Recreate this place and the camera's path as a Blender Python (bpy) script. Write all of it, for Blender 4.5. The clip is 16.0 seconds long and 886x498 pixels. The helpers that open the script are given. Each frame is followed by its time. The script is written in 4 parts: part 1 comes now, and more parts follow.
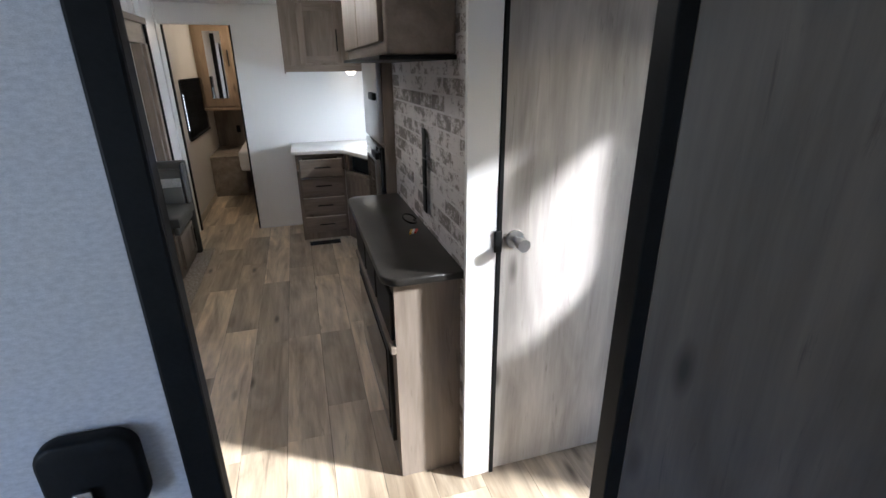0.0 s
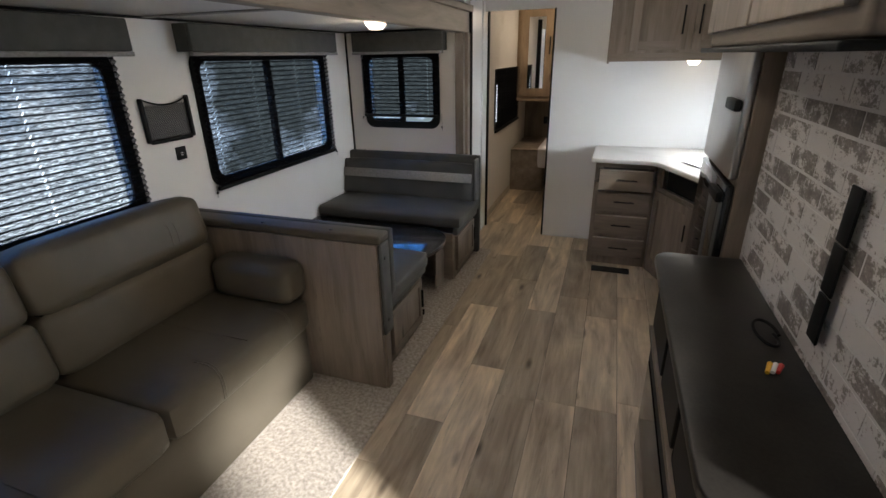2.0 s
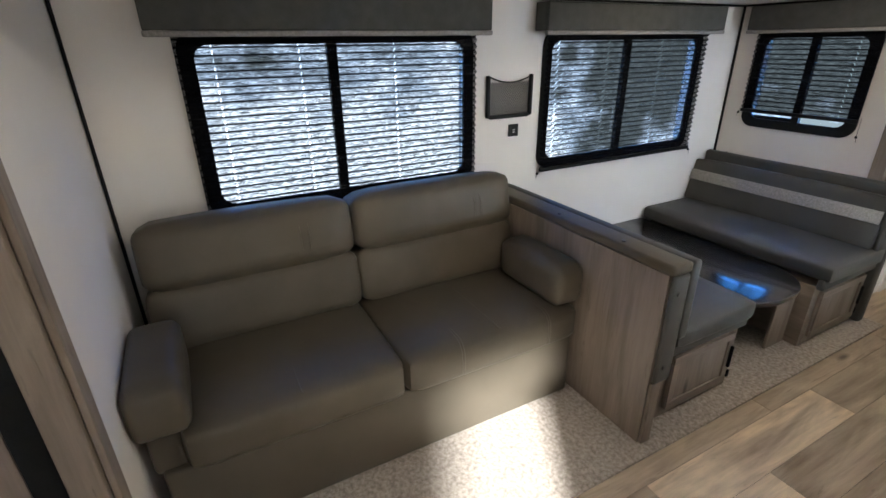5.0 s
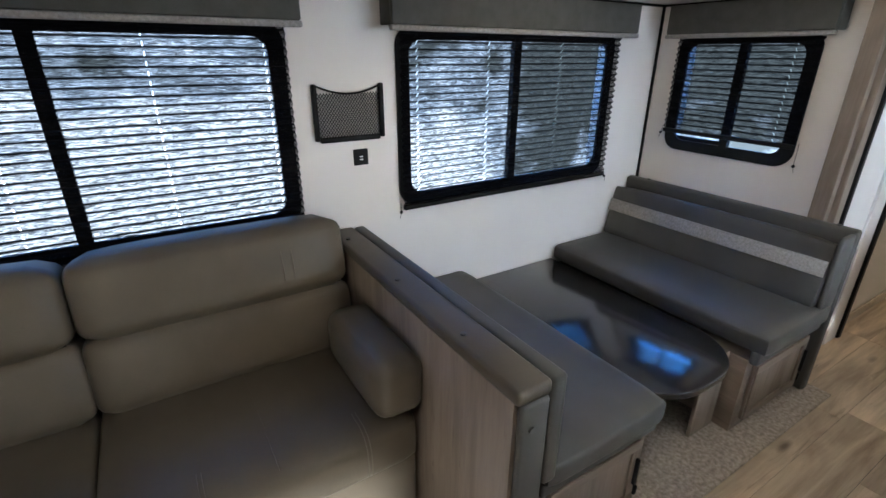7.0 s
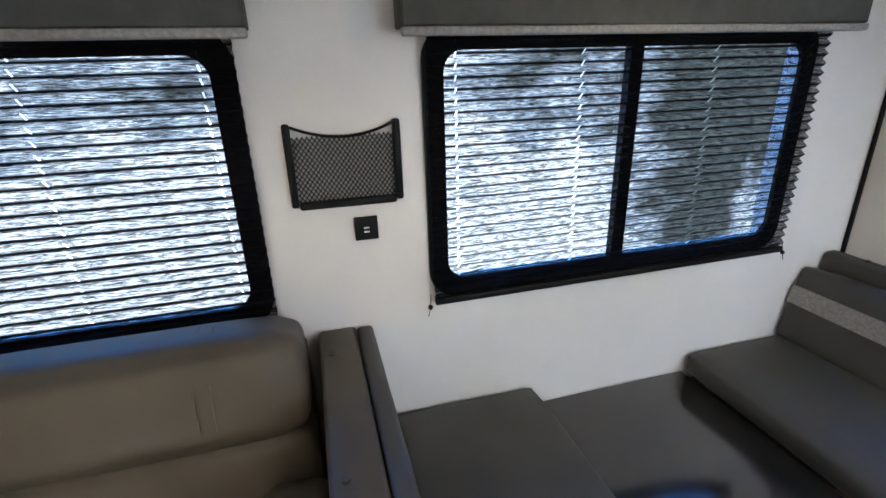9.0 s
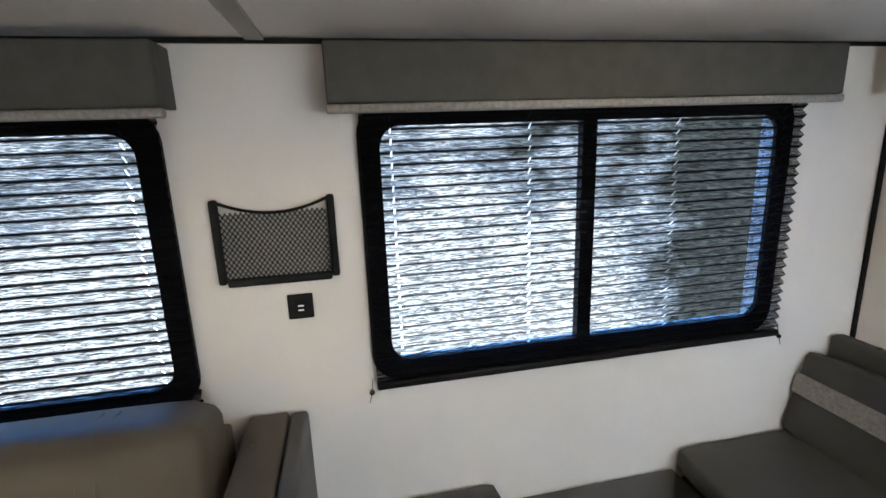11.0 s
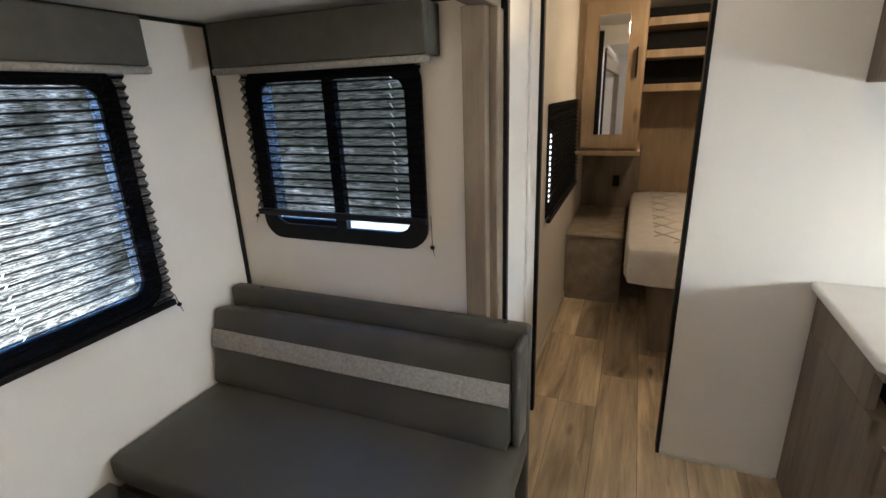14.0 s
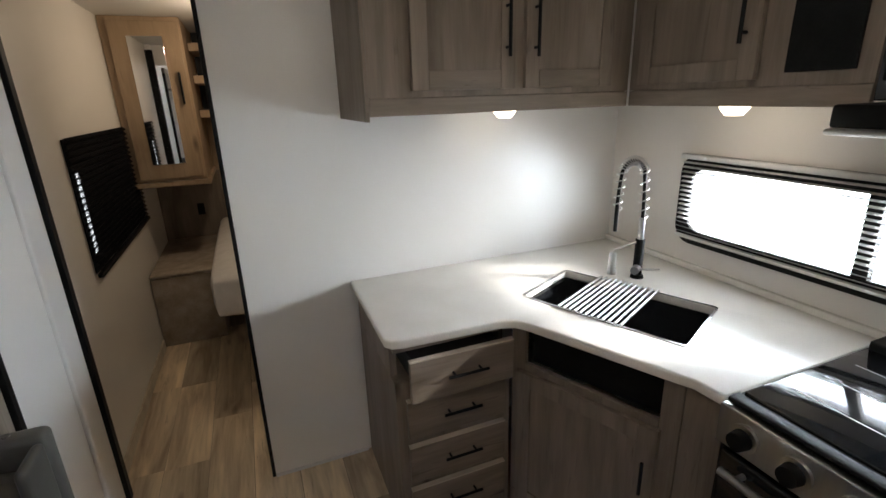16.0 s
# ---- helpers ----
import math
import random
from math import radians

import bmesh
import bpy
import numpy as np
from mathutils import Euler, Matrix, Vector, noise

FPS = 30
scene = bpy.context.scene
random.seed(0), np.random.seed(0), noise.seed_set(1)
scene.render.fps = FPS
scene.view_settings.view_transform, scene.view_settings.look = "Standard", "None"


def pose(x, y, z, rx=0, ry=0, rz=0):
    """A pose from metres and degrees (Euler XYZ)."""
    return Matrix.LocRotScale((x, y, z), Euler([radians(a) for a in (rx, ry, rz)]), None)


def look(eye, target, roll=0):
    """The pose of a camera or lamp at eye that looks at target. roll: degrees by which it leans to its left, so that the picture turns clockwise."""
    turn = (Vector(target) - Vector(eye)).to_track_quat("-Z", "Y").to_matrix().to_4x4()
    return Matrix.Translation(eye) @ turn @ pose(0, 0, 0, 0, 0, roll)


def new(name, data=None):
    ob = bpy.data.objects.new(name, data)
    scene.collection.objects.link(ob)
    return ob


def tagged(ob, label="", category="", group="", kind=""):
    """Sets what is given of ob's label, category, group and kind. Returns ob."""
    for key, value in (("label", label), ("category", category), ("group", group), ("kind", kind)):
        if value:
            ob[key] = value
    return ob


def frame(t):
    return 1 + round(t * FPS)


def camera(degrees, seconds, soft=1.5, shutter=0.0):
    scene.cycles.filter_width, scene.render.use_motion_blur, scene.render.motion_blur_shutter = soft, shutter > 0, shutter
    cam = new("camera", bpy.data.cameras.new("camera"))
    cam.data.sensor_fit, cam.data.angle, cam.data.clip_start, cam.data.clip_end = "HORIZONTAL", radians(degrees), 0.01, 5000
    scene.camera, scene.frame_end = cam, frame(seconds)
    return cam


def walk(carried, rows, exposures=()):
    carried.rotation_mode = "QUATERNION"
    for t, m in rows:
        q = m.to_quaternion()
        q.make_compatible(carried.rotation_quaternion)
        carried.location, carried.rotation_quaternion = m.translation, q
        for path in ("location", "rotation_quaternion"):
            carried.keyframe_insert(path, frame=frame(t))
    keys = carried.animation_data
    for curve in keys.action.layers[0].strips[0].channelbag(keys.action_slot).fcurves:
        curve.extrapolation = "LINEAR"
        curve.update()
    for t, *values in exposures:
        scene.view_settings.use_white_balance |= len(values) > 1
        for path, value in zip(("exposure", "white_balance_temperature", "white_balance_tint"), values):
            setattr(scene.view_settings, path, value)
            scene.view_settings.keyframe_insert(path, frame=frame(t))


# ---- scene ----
cam = camera(86.3, 16.0)
PATH = [
    (0, (0.284, -0.29, 1.633), (0.811, 1.5, 0.914), -0.5),
    (0.5, (0.305, 0.012, 1.631), (0.653, 1.822, 0.855), -0.4),
    (1, (0.303, 0.195, 1.627), (0.369, 2.03, 0.833), -1.0),
    (1.5, (0.323, 0.386, 1.66), (0.056, 2.212, 0.889), -0.9),
    (2, (0.285, 0.51, 1.658), (-0.327, 2.259, 0.904), -1.1),
    (2.5, (0.288, 0.628, 1.664), (-0.736, 2.167, 0.902), -0.3),
    (3, (0.356, 0.742, 1.66), (-1.021, 1.944, 0.85), 0.1),
    (3.5, (0.352, 0.758, 1.581), (-1.231, 1.646, 0.742), -0.7),
    (6, (0.148, 1.112, 1.685), (-1.479, 1.976, 0.907), -0.5),
    (6.5, (0.034, 1.34, 1.641), (-1.562, 2.26, 0.861), 0.1),
    (7, (-0.036, 1.742, 1.601), (-1.601, 2.727, 0.838), 0.3),
    (7.5, (-0.213, 2.008, 1.613), (-1.76, 3.01, 0.838), 0.4),
    (8, (-0.375, 2.178, 1.623), (-2.02, 3.023, 0.862), -0.1),
    (8.5, (-0.469, 2.329, 1.618), (-2.199, 2.968, 0.845), -0.7),
    (9, (-0.638, 2.397, 1.603), (-2.447, 2.884, 0.901), -1.8),
    (10.2, (-0.655, 2.58, 1.615), (-2.525, 3.03, 1.07), -1.8),
    (11.5, (-0.676, 2.776, 1.63), (-2.596, 3.163, 1.225), -1.7),
    (12, (-0.561, 2.907, 1.647), (-2.405, 3.55, 1.211), -0.7),
    (12.5, (-0.501, 2.905, 1.605), (-2.203, 3.87, 1.19), -0.5),
    (13, (-0.477, 2.943, 1.579), (-1.972, 4.197, 1.138), -0.3),
    (13.5, (-0.499, 2.982, 1.597), (-1.658, 4.524, 1.07), -1.7),
    (14, (-0.455, 3.009, 1.596), (-1.175, 4.769, 0.974), -2.1),
    (14.5, (-0.397, 3.023, 1.59), (-0.636, 4.886, 0.901), -2.0),
    (15, (-0.295, 3.036, 1.589), (-0.196, 4.905, 0.883), -2.7),
    (15.5, (-0.159, 3.041, 1.611), (0.258, 4.876, 0.932), -2.5),
    (16, (-0.144, 3.049, 1.655), (0.56, 4.818, 1.042), -1.8),
]
EXPOSURES = [(0.0, 1.62, 5850, 10), (1.5, 1.38, 6200, 10), (3.0, 1.98, 6700, 10), (6.5, 2.2, 6000, 10), (9.0, 2.2, 6150, 10), (12.5, 2.04, 6950, 10), (14.5, 1.98, 7200, 10), (16.0, 1.33, 6650, 10)]
walk(cam, [(t, look(eye, target, roll)) for t, eye, target, roll in PATH], exposures=EXPOSURES)

# ---- world, sun, lamps ----
SUN_DIR = Vector((-0.876, 0.482, -0.44)).normalized()
world = bpy.data.worlds.new("sky_world")
scene.world = world
world.use_nodes = True
wn = world.node_tree
sky = wn.nodes.new("ShaderNodeTexSky")
sky.sky_type, sky.sun_disc = "NISHITA", False
sky.sun_elevation, sky.sun_rotation = math.asin(-SUN_DIR.z), math.atan2(-SUN_DIR.x, -SUN_DIR.y)
wn.links.new(sky.outputs["Color"], wn.nodes["Background"].inputs["Color"])
wn.nodes["Background"].inputs["Strength"].default_value = 0.12


def lamp(name, kind, m, energy, color, **more):
    data = bpy.data.lights.new(name, kind)
    data.energy, data.color = energy if kind == "SUN" else energy * 0.42, color
    ob = new(name, data)
    ob.matrix_world = m
    return ob, data


sun_ob, sun = lamp("sun", "SUN", look((8, -4, 5), Vector((8, -4, 5)) + SUN_DIR), 5.0, (1.0, 0.985, 0.96))
sun.angle = radians(5.0)


def area_light(name, eye, target, sx, sz, watts, color=(0.78, 0.89, 1.0)):
    ob, data = lamp(name, "AREA", look(eye, target), watts, color)
    data.shape, data.size, data.size_y = "RECTANGLE", sx, sz
    return ob


area_light("kitchen_window_light", (1.71, 4.02, 1.2), (0, 4.02, 1.1), 0.95, 0.30, 20)
# unseen lamp added to brighten the grey partition from the left
area_light("bunk_fill_light", (-0.99, -0.65, 1.3), (0.0, -0.3, 1.2), 0.7, 0.6, 5.8, (0.80, 0.90, 1.0))


def bulb(name, x, y, z, watts, color=(1.0, 0.80, 0.58)):
    ob, data = lamp(name, "POINT", pose(x, y, z), watts, color)
    data.shadow_soft_size = 0.05


bulb("slide_bulb", -1.116, 3.363, 1.75, 2.3)
bulb("counter_bulb_a", 0.84, 4.72, 1.50, 0.30, (1.0, 0.9, 0.78))
bulb("counter_bulb_b", 1.36, 4.22, 1.52, 0.5, (1.0, 0.9, 0.78))
# unseen fill lamps without fixtures, added to brighten the floors and rooms
bulb("galley_fill", 0.15, 3.2, 2.08, 6.3, (1.0, 0.90, 0.78))
bulb("lounge_fill", -0.1, 1.6, 2.08, 6.4, (1.0, 0.92, 0.82))
bulb("bedroom_fill", -0.1, 6.3, 2.06, 8.0, (1.0, 0.80, 0.58))

# ---- materials ----


def mat(name, color, rough=0.6, metal=0.0, alpha=None):
    m = bpy.data.materials.new(name)
    m.use_nodes = True
    b = m.node_tree.nodes["Principled BSDF"]
    b.inputs["Base Color"].default_value = (*color, 1)
    b.inputs["Roughness"].default_value = rough
    b.inputs["Metallic"].default_value = metal
    return m


def N(m, kind, **values):
    n = m.node_tree.nodes.new(kind)
    for k, v in values.items():
        n.inputs[k.replace("_", " ")].default_value = v
    return n


def L(m, a, b):
    m.node_tree.links.new(a, b)


def ramp(m, fac, stops):
    r = m.node_tree.nodes.new("ShaderNodeValToRGB")
    e = r.color_ramp.elements
    while len(e) < len(stops):
        e.new(0.5)
    for el, (p, c) in zip(e, stops):
        el.position, el.color = p, (*c, 1) if len(c) == 3 else c
    L(m, fac, r.inputs["Fac"])
    return r.outputs["Color"]


def coords(m, scale):
    tc = m.node_tree.nodes.new("ShaderNodeTexCoord")
    mp = m.node_tree.nodes.new("ShaderNodeMapping")
    mp.inputs["Scale"].default_value = scale
    L(m, tc.outputs["Object"], mp.inputs["Vector"])
    return mp


def bump(m, height, strength=0.2, dist=0.002):
    b = m.node_tree.nodes.new("ShaderNodeBump")
    b.inputs["Strength"].default_value, b.inputs["Distance"].default_value = strength, dist
    L(m, height, b.inputs["Height"])
    L(m, b.outputs["Normal"], m.node_tree.nodes["Principled BSDF"].inputs["Normal"])


def mixrgb(m, fac, a, b, mode="MIX"):
    n = m.node_tree.nodes.new("ShaderNodeMix")
    n.data_type, n.blend_type = "RGBA", mode
    for s, v in ((n.inputs[0], fac), (n.inputs[6], a), (n.inputs[7], b)):
        if isinstance(v, (int, float)):
            s.default_value = v
        elif isinstance(v, tuple):
            s.default_value = (*v, 1)
        else:
            L(m, v, s)
    return n.outputs[2]


def mottled(name, c1, c2, scale=6.0, fine=180.0, rough=0.6, relief=0.15, stretch=(1, 1, 1)):
    """Two scales of variation: broad stains and fine grain."""
    m = mat(name, c1, rough)
    mp = coords(m, stretch)
    a, b = N(m, "ShaderNodeTexNoise", Scale=scale, Detail=5.0), N(m, "ShaderNodeTexNoise", Scale=fine, Detail=3.0)
    L(m, mp.outputs[0], a.inputs["Vector"])
    L(m, mp.outputs[0], b.inputs["Vector"])
    mid = mixrgb(m, 0.4, a.outputs["Fac"], b.outputs["Fac"])
    L(m, ramp(m, mid, [(0.35, c1), (0.65, c2)]), m.node_tree.nodes["Principled BSDF"].inputs["Base Color"])
    bump(m, b.outputs["Fac"], relief, 0.001)
    return m


def wood(name, dark, light, axis="z", rough=0.5, per_piece=0.25, knots=True):
    """Weathered oak print: long grain along an axis, knots, and a tone of its own for every piece."""
    m = mat(name, light, rough)
    s = {"x": (1.3, 22, 22), "y": (15, 1.0, 15), "z": (22, 22, 1.3)}[axis]
    s2 = {"x": (0.9, 5, 5), "y": (5, 0.9, 5), "z": (5, 5, 0.9)}[axis]
    info = m.node_tree.nodes.new("ShaderNodeObjectInfo")
    off = m.node_tree.nodes.new("ShaderNodeVectorMath")
    off.operation = "SCALE"
    off.inputs[0].default_value = (7.3, 11.1, 5.7)
    L(m, info.outputs["Random"], off.inputs["Scale"])

    def shifted(sc):
        mp = coords(m, sc)
        L(m, off.outputs[0], mp.inputs["Location"])
        return mp.outputs[0]
    g = N(m, "ShaderNodeTexNoise", Scale=3.0, Detail=8.0, Roughness=0.65, Distortion=0.6)
    L(m, shifted(s), g.inputs["Vector"])
    w = N(m, "ShaderNodeTexNoise", Scale=1.6, Detail=4.0, Distortion=1.2)
    L(m, shifted(s2), w.inputs["Vector"])
    mid = tuple((a + b) / 2 for a, b in zip(dark, light))
    grain = ramp(m, g.outputs["Fac"], [(0.3, dark), (0.5, mid), (0.68, light)])
    broad = ramp(m, w.outputs["Fac"], [(0.3, dark), (0.7, light)])
    col = mixrgb(m, 0.7, grain, broad)
    if knots:
        k = N(m, "ShaderNodeTexVoronoi", Scale=2.2)
        s3 = {"x": (0.8, 2.6, 2.6), "y": (2.6, 0.8, 2.6), "z": (2.6, 2.6, 0.8)}[axis]
        L(m, shifted(s3), k.inputs["Vector"])
        kn = ramp(m, k.outputs["Distance"], [(0.03, (1, 1, 1)), (0.13, (0, 0, 0))])
        kf = mixrgb(m, 1.0, kn, (0.85, 0.85, 0.85), "MULTIPLY")
        col = mixrgb(m, kf, col, tuple(c * 0.35 for c in dark))
    if knots:
        c = N(m, "ShaderNodeTexNoise", Scale=2.4, Detail=6.0, Roughness=0.7, Distortion=1.6)
        L(m, shifted({"x": (0.8, 9, 9), "y": (9, 0.8, 9), "z": (9, 9, 0.8)}[axis]), c.inputs["Vector"])
        ck = ramp(m, c.outputs["Fac"], [(0.60, (0, 0, 0)), (0.70, (0.6, 0.6, 0.6))])
        col = mixrgb(m, ck, col, tuple(v * 0.62 for v in dark))
    tone = m.node_tree.nodes.new("ShaderNodeMapRange")
    tone.inputs["To Min"].default_value, tone.inputs["To Max"].default_value = 1 - per_piece, 1 + per_piece
    L(m, info.outputs["Random"], tone.inputs["Value"])
    col = mixrgb(m, 1.0, col, tone.outputs[0], "MULTIPLY")
    L(m, col, m.node_tree.nodes["Principled BSDF"].inputs["Base Color"])
    bump(m, g.outputs["Fac"], 0.15, 0.001)
    return m


M_WALL = mottled("wall_vinyl", (0.70, 0.67, 0.63), (0.76, 0.73, 0.69), 2.0, 260, 0.55, 0.08)
M_WHITE = mottled("white_panel", (0.76, 0.75, 0.73), (0.80, 0.79, 0.77), 1.5, 200, 0.30, 0.02)
M_TEXT = mottled("fabric_wallboard", (0.50, 0.50, 0.52), (0.66, 0.66, 0.68), 110, 500, 0.8, 0.5, (1, 1, 2.2))
M_CEIL = mottled("ceiling_panel", (0.70, 0.69, 0.67), (0.75, 0.74, 0.72), 2, 150, 0.5, 0.05)
M_PLANK = wood("floor_oak", (0.255, 0.187, 0.124), (0.80, 0.66, 0.475), "y", 0.38, 0.30)
M_SUB = mat("floor_joint", (0.05, 0.04, 0.03), 0.9)
M_CAB = wood("cabinet_oak", (0.14, 0.110, 0.083), (0.29, 0.24, 0.195), "z", 0.5, 0.06)
M_CABX = wood("cabinet_oak_cross", (0.14, 0.110, 0.083), (0.29, 0.24, 0.195), "x", 0.5, 0.06)
M_CABY = wood("cabinet_oak_long", (0.14, 0.110, 0.083), (0.29, 0.24, 0.195), "y", 0.5, 0.06)
M_TAN = wood("tan_oak", (0.24, 0.165, 0.10), (0.40, 0.29, 0.19), "z", 0.5, 0.06)
M_DOOR = wood("door_oak", (0.235, 0.212, 0.19), (0.48, 0.443, 0.408), "z", 0.42, 0.03)
M_LEDGE = wood("drawer_edge", (0.42, 0.36, 0.28), (0.60, 0.53, 0.43), "x", 0.5, 0.05, False)
M_CARPET = mottled("carpet_pile", (0.24, 0.205, 0.17), (0.56, 0.50, 0.43), 60, 320, 0.95, 1.0)
M_NIGHT = mottled("suede_cover", (0.22, 0.175, 0.135), (0.38, 0.32, 0.26), 12, 200, 0.9, 0.5)
M_LEATHER = mottled("grey_brown_leather", (0.070, 0.059, 0.042), (0.094, 0.080, 0.059), 5, 480, 0.46, 0.35)
M_VINYL = mottled("grey_dinette_vinyl", (0.058, 0.058, 0.052), (0.077, 0.076, 0.069), 5, 480, 0.46, 0.3)
M_STRIPE = mottled("woven_stripe", (0.22, 0.21, 0.195), (0.38, 0.365, 0.345), 90, 600, 0.85, 0.6)
M_SHADE_VENT = mat("seam_shade_vent_black", (0.006, 0.006, 0.0055), 0.9)
M_VAL = mottled("valance_fabric", (0.066, 0.067, 0.059), (0.087, 0.088, 0.079), 20, 500, 0.75, 0.3)
M_BLACK = mottled("black_trim_and_shade", (0.006, 0.0065, 0.007), (0.011, 0.0115, 0.012), 20, 200, 0.5, 0.1)
M_DTOP = mottled("dark_stone_laminate", (0.010, 0.0092, 0.008), (0.026, 0.023, 0.020), 9, 140, 0.30, 0.0)
M_TABLE = mottled("dark_table_laminate", (0.010, 0.0095, 0.009), (0.028, 0.026, 0.024), 9, 140, 0.15, 0.0)
M_COUNTER = mottled("white_solid_surface", (0.76, 0.735, 0.69), (0.82, 0.80, 0.76), 8, 160, 0.25, 0.03)
M_STEEL = mottled("brushed_steel", (0.52, 0.52, 0.52), (0.62, 0.62, 0.61), 4, 120, 0.28, 0.05, (1, 20, 1))
M_STEEL.node_tree.nodes["Principled BSDF"].inputs["Metallic"].default_value = 1.0
M_CHROME = mat("chrome", (0.75, 0.75, 0.76), 0.12, 1.0)
M_GLASSBLACK = mat("black_glass", (0.012, 0.013, 0.015), 0.06)
M_MIRROR = mat("mirror_silver", (0.92, 0.92, 0.92), 0.02, 1.0)
M_ALU = mottled("white_aluminium", (0.62, 0.62, 0.61), (0.70, 0.70, 0.69), 3, 200, 0.35, 0.03)
M_SHEET = mottled("quilted_mattress", (0.60, 0.57, 0.55), (0.72, 0.69, 0.67), 14, 300, 0.85, 0.4)
for m_ in (M_BLACK, M_DTOP, M_LEATHER, M_VINYL, M_VAL, M_CAB, M_CABX, M_CABY):
    m_.node_tree.nodes["Principled BSDF"].inputs["Specular IOR Level"].default_value = 0.3
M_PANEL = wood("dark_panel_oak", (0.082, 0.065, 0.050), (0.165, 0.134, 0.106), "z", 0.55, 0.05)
M_BLACK.node_tree.nodes["Principled BSDF"].inputs["Specular IOR Level"].default_value = 0.15
M_TABLE.node_tree.nodes["Principled BSDF"].inputs["Specular IOR Level"].default_value = 1.0
M_STITCH = mat("stitching_thread", (0.12, 0.105, 0.083), 0.8)
M_PIPE = mat("quilting_thread", (0.52, 0.49, 0.48), 0.8)
M_RED, M_YELLOW = mat("red_plastic", (0.6, 0.03, 0.02), 0.4), mat("yellow_plastic", (0.75, 0.42, 0.02), 0.4)
M_LINE = mat("white_print", (0.7, 0.7, 0.7), 0.6)


def glow(name, color, strength):
    m = mat(name, color, 0.4)
    b = m.node_tree.nodes["Principled BSDF"]
    b.inputs["Emission Color"].default_value = (*color, 1)
    b.inputs["Emission Strength"].default_value = strength
    return m


M_LENS = glow("lit_lens", (1.0, 0.86, 0.66), 2.2)


def pane_material():
    m = mat("clear_glass", (1, 1, 1), 0.02)
    b = m.node_tree.nodes["Principled BSDF"]
    b.inputs["Transmission Weight"].default_value, b.inputs["IOR"].default_value = 1.0, 1.05
    return m


M_GLASS = pane_material()


def blind_material(axis):
    """Thin black pleated cloth: a coarse weave that lets streaks of daylight through, fold shading set as lower
    transparency.
    """
    m = mat("pleated_cloth_" + axis, (0.005, 0.0055, 0.007), 1.0)
    nt = m.node_tree
    nt.nodes["Principled BSDF"].inputs["Specular IOR Level"].default_value = 0.1
    out = nt.nodes["Material Output"]
    mp = coords(m, (17, 17, 430))
    w = N(m, "ShaderNodeTexNoise", Scale=1.7, Detail=6.0, Roughness=0.8, Distortion=0.35)
    L(m, mp.outputs[0], w.inputs["Vector"])
    hole = ramp(m, w.outputs["Fac"], [(0.46, (0.02, 0.02, 0.02)), (0.64, (0.80, 0.80, 0.80))])
    tc = nt.nodes.new("ShaderNodeTexCoord")
    sep = nt.nodes.new("ShaderNodeSeparateXYZ")
    L(m, tc.outputs["Object"], sep.inputs[0])
    steps = []
    for op, v in (("DIVIDE", PLEAT), ("ADD", 0.15), ("FRACT", 0.0)):
        n = nt.nodes.new("ShaderNodeMath")
        n.operation = op
        n.inputs[1].default_value = v
        L(m, steps[-1].outputs[0] if steps else sep.outputs["Z"], n.inputs[0])
        steps.append(n)
    # a dark band per pleat puts the fold shading into the transparency
    fold_shade = ramp(m, steps[-1].outputs[0], [(0.0, (0.0, 0.0, 0.0)), (0.15, (0.02, 0.02, 0.02)), (0.27, (1, 1, 1)), (0.88, (0.8, 0.8, 0.8)), (1.0, (0.15, 0.15, 0.15))])
    fac = mixrgb(m, 1.0, hole, fold_shade, "MULTIPLY")
    tr = nt.nodes.new("ShaderNodeBsdfTransparent")
    mix = nt.nodes.new("ShaderNodeMixShader")
    L(m, fac, mix.inputs["Fac"])
    L(m, nt.nodes["Principled BSDF"].outputs[0], mix.inputs[1])
    L(m, tr.outputs[0], mix.inputs[2])
    L(m, mix.outputs[0], out.inputs["Surface"])
    return m


PLEAT = 0.030
M_CLOTH = blind_material("weave")


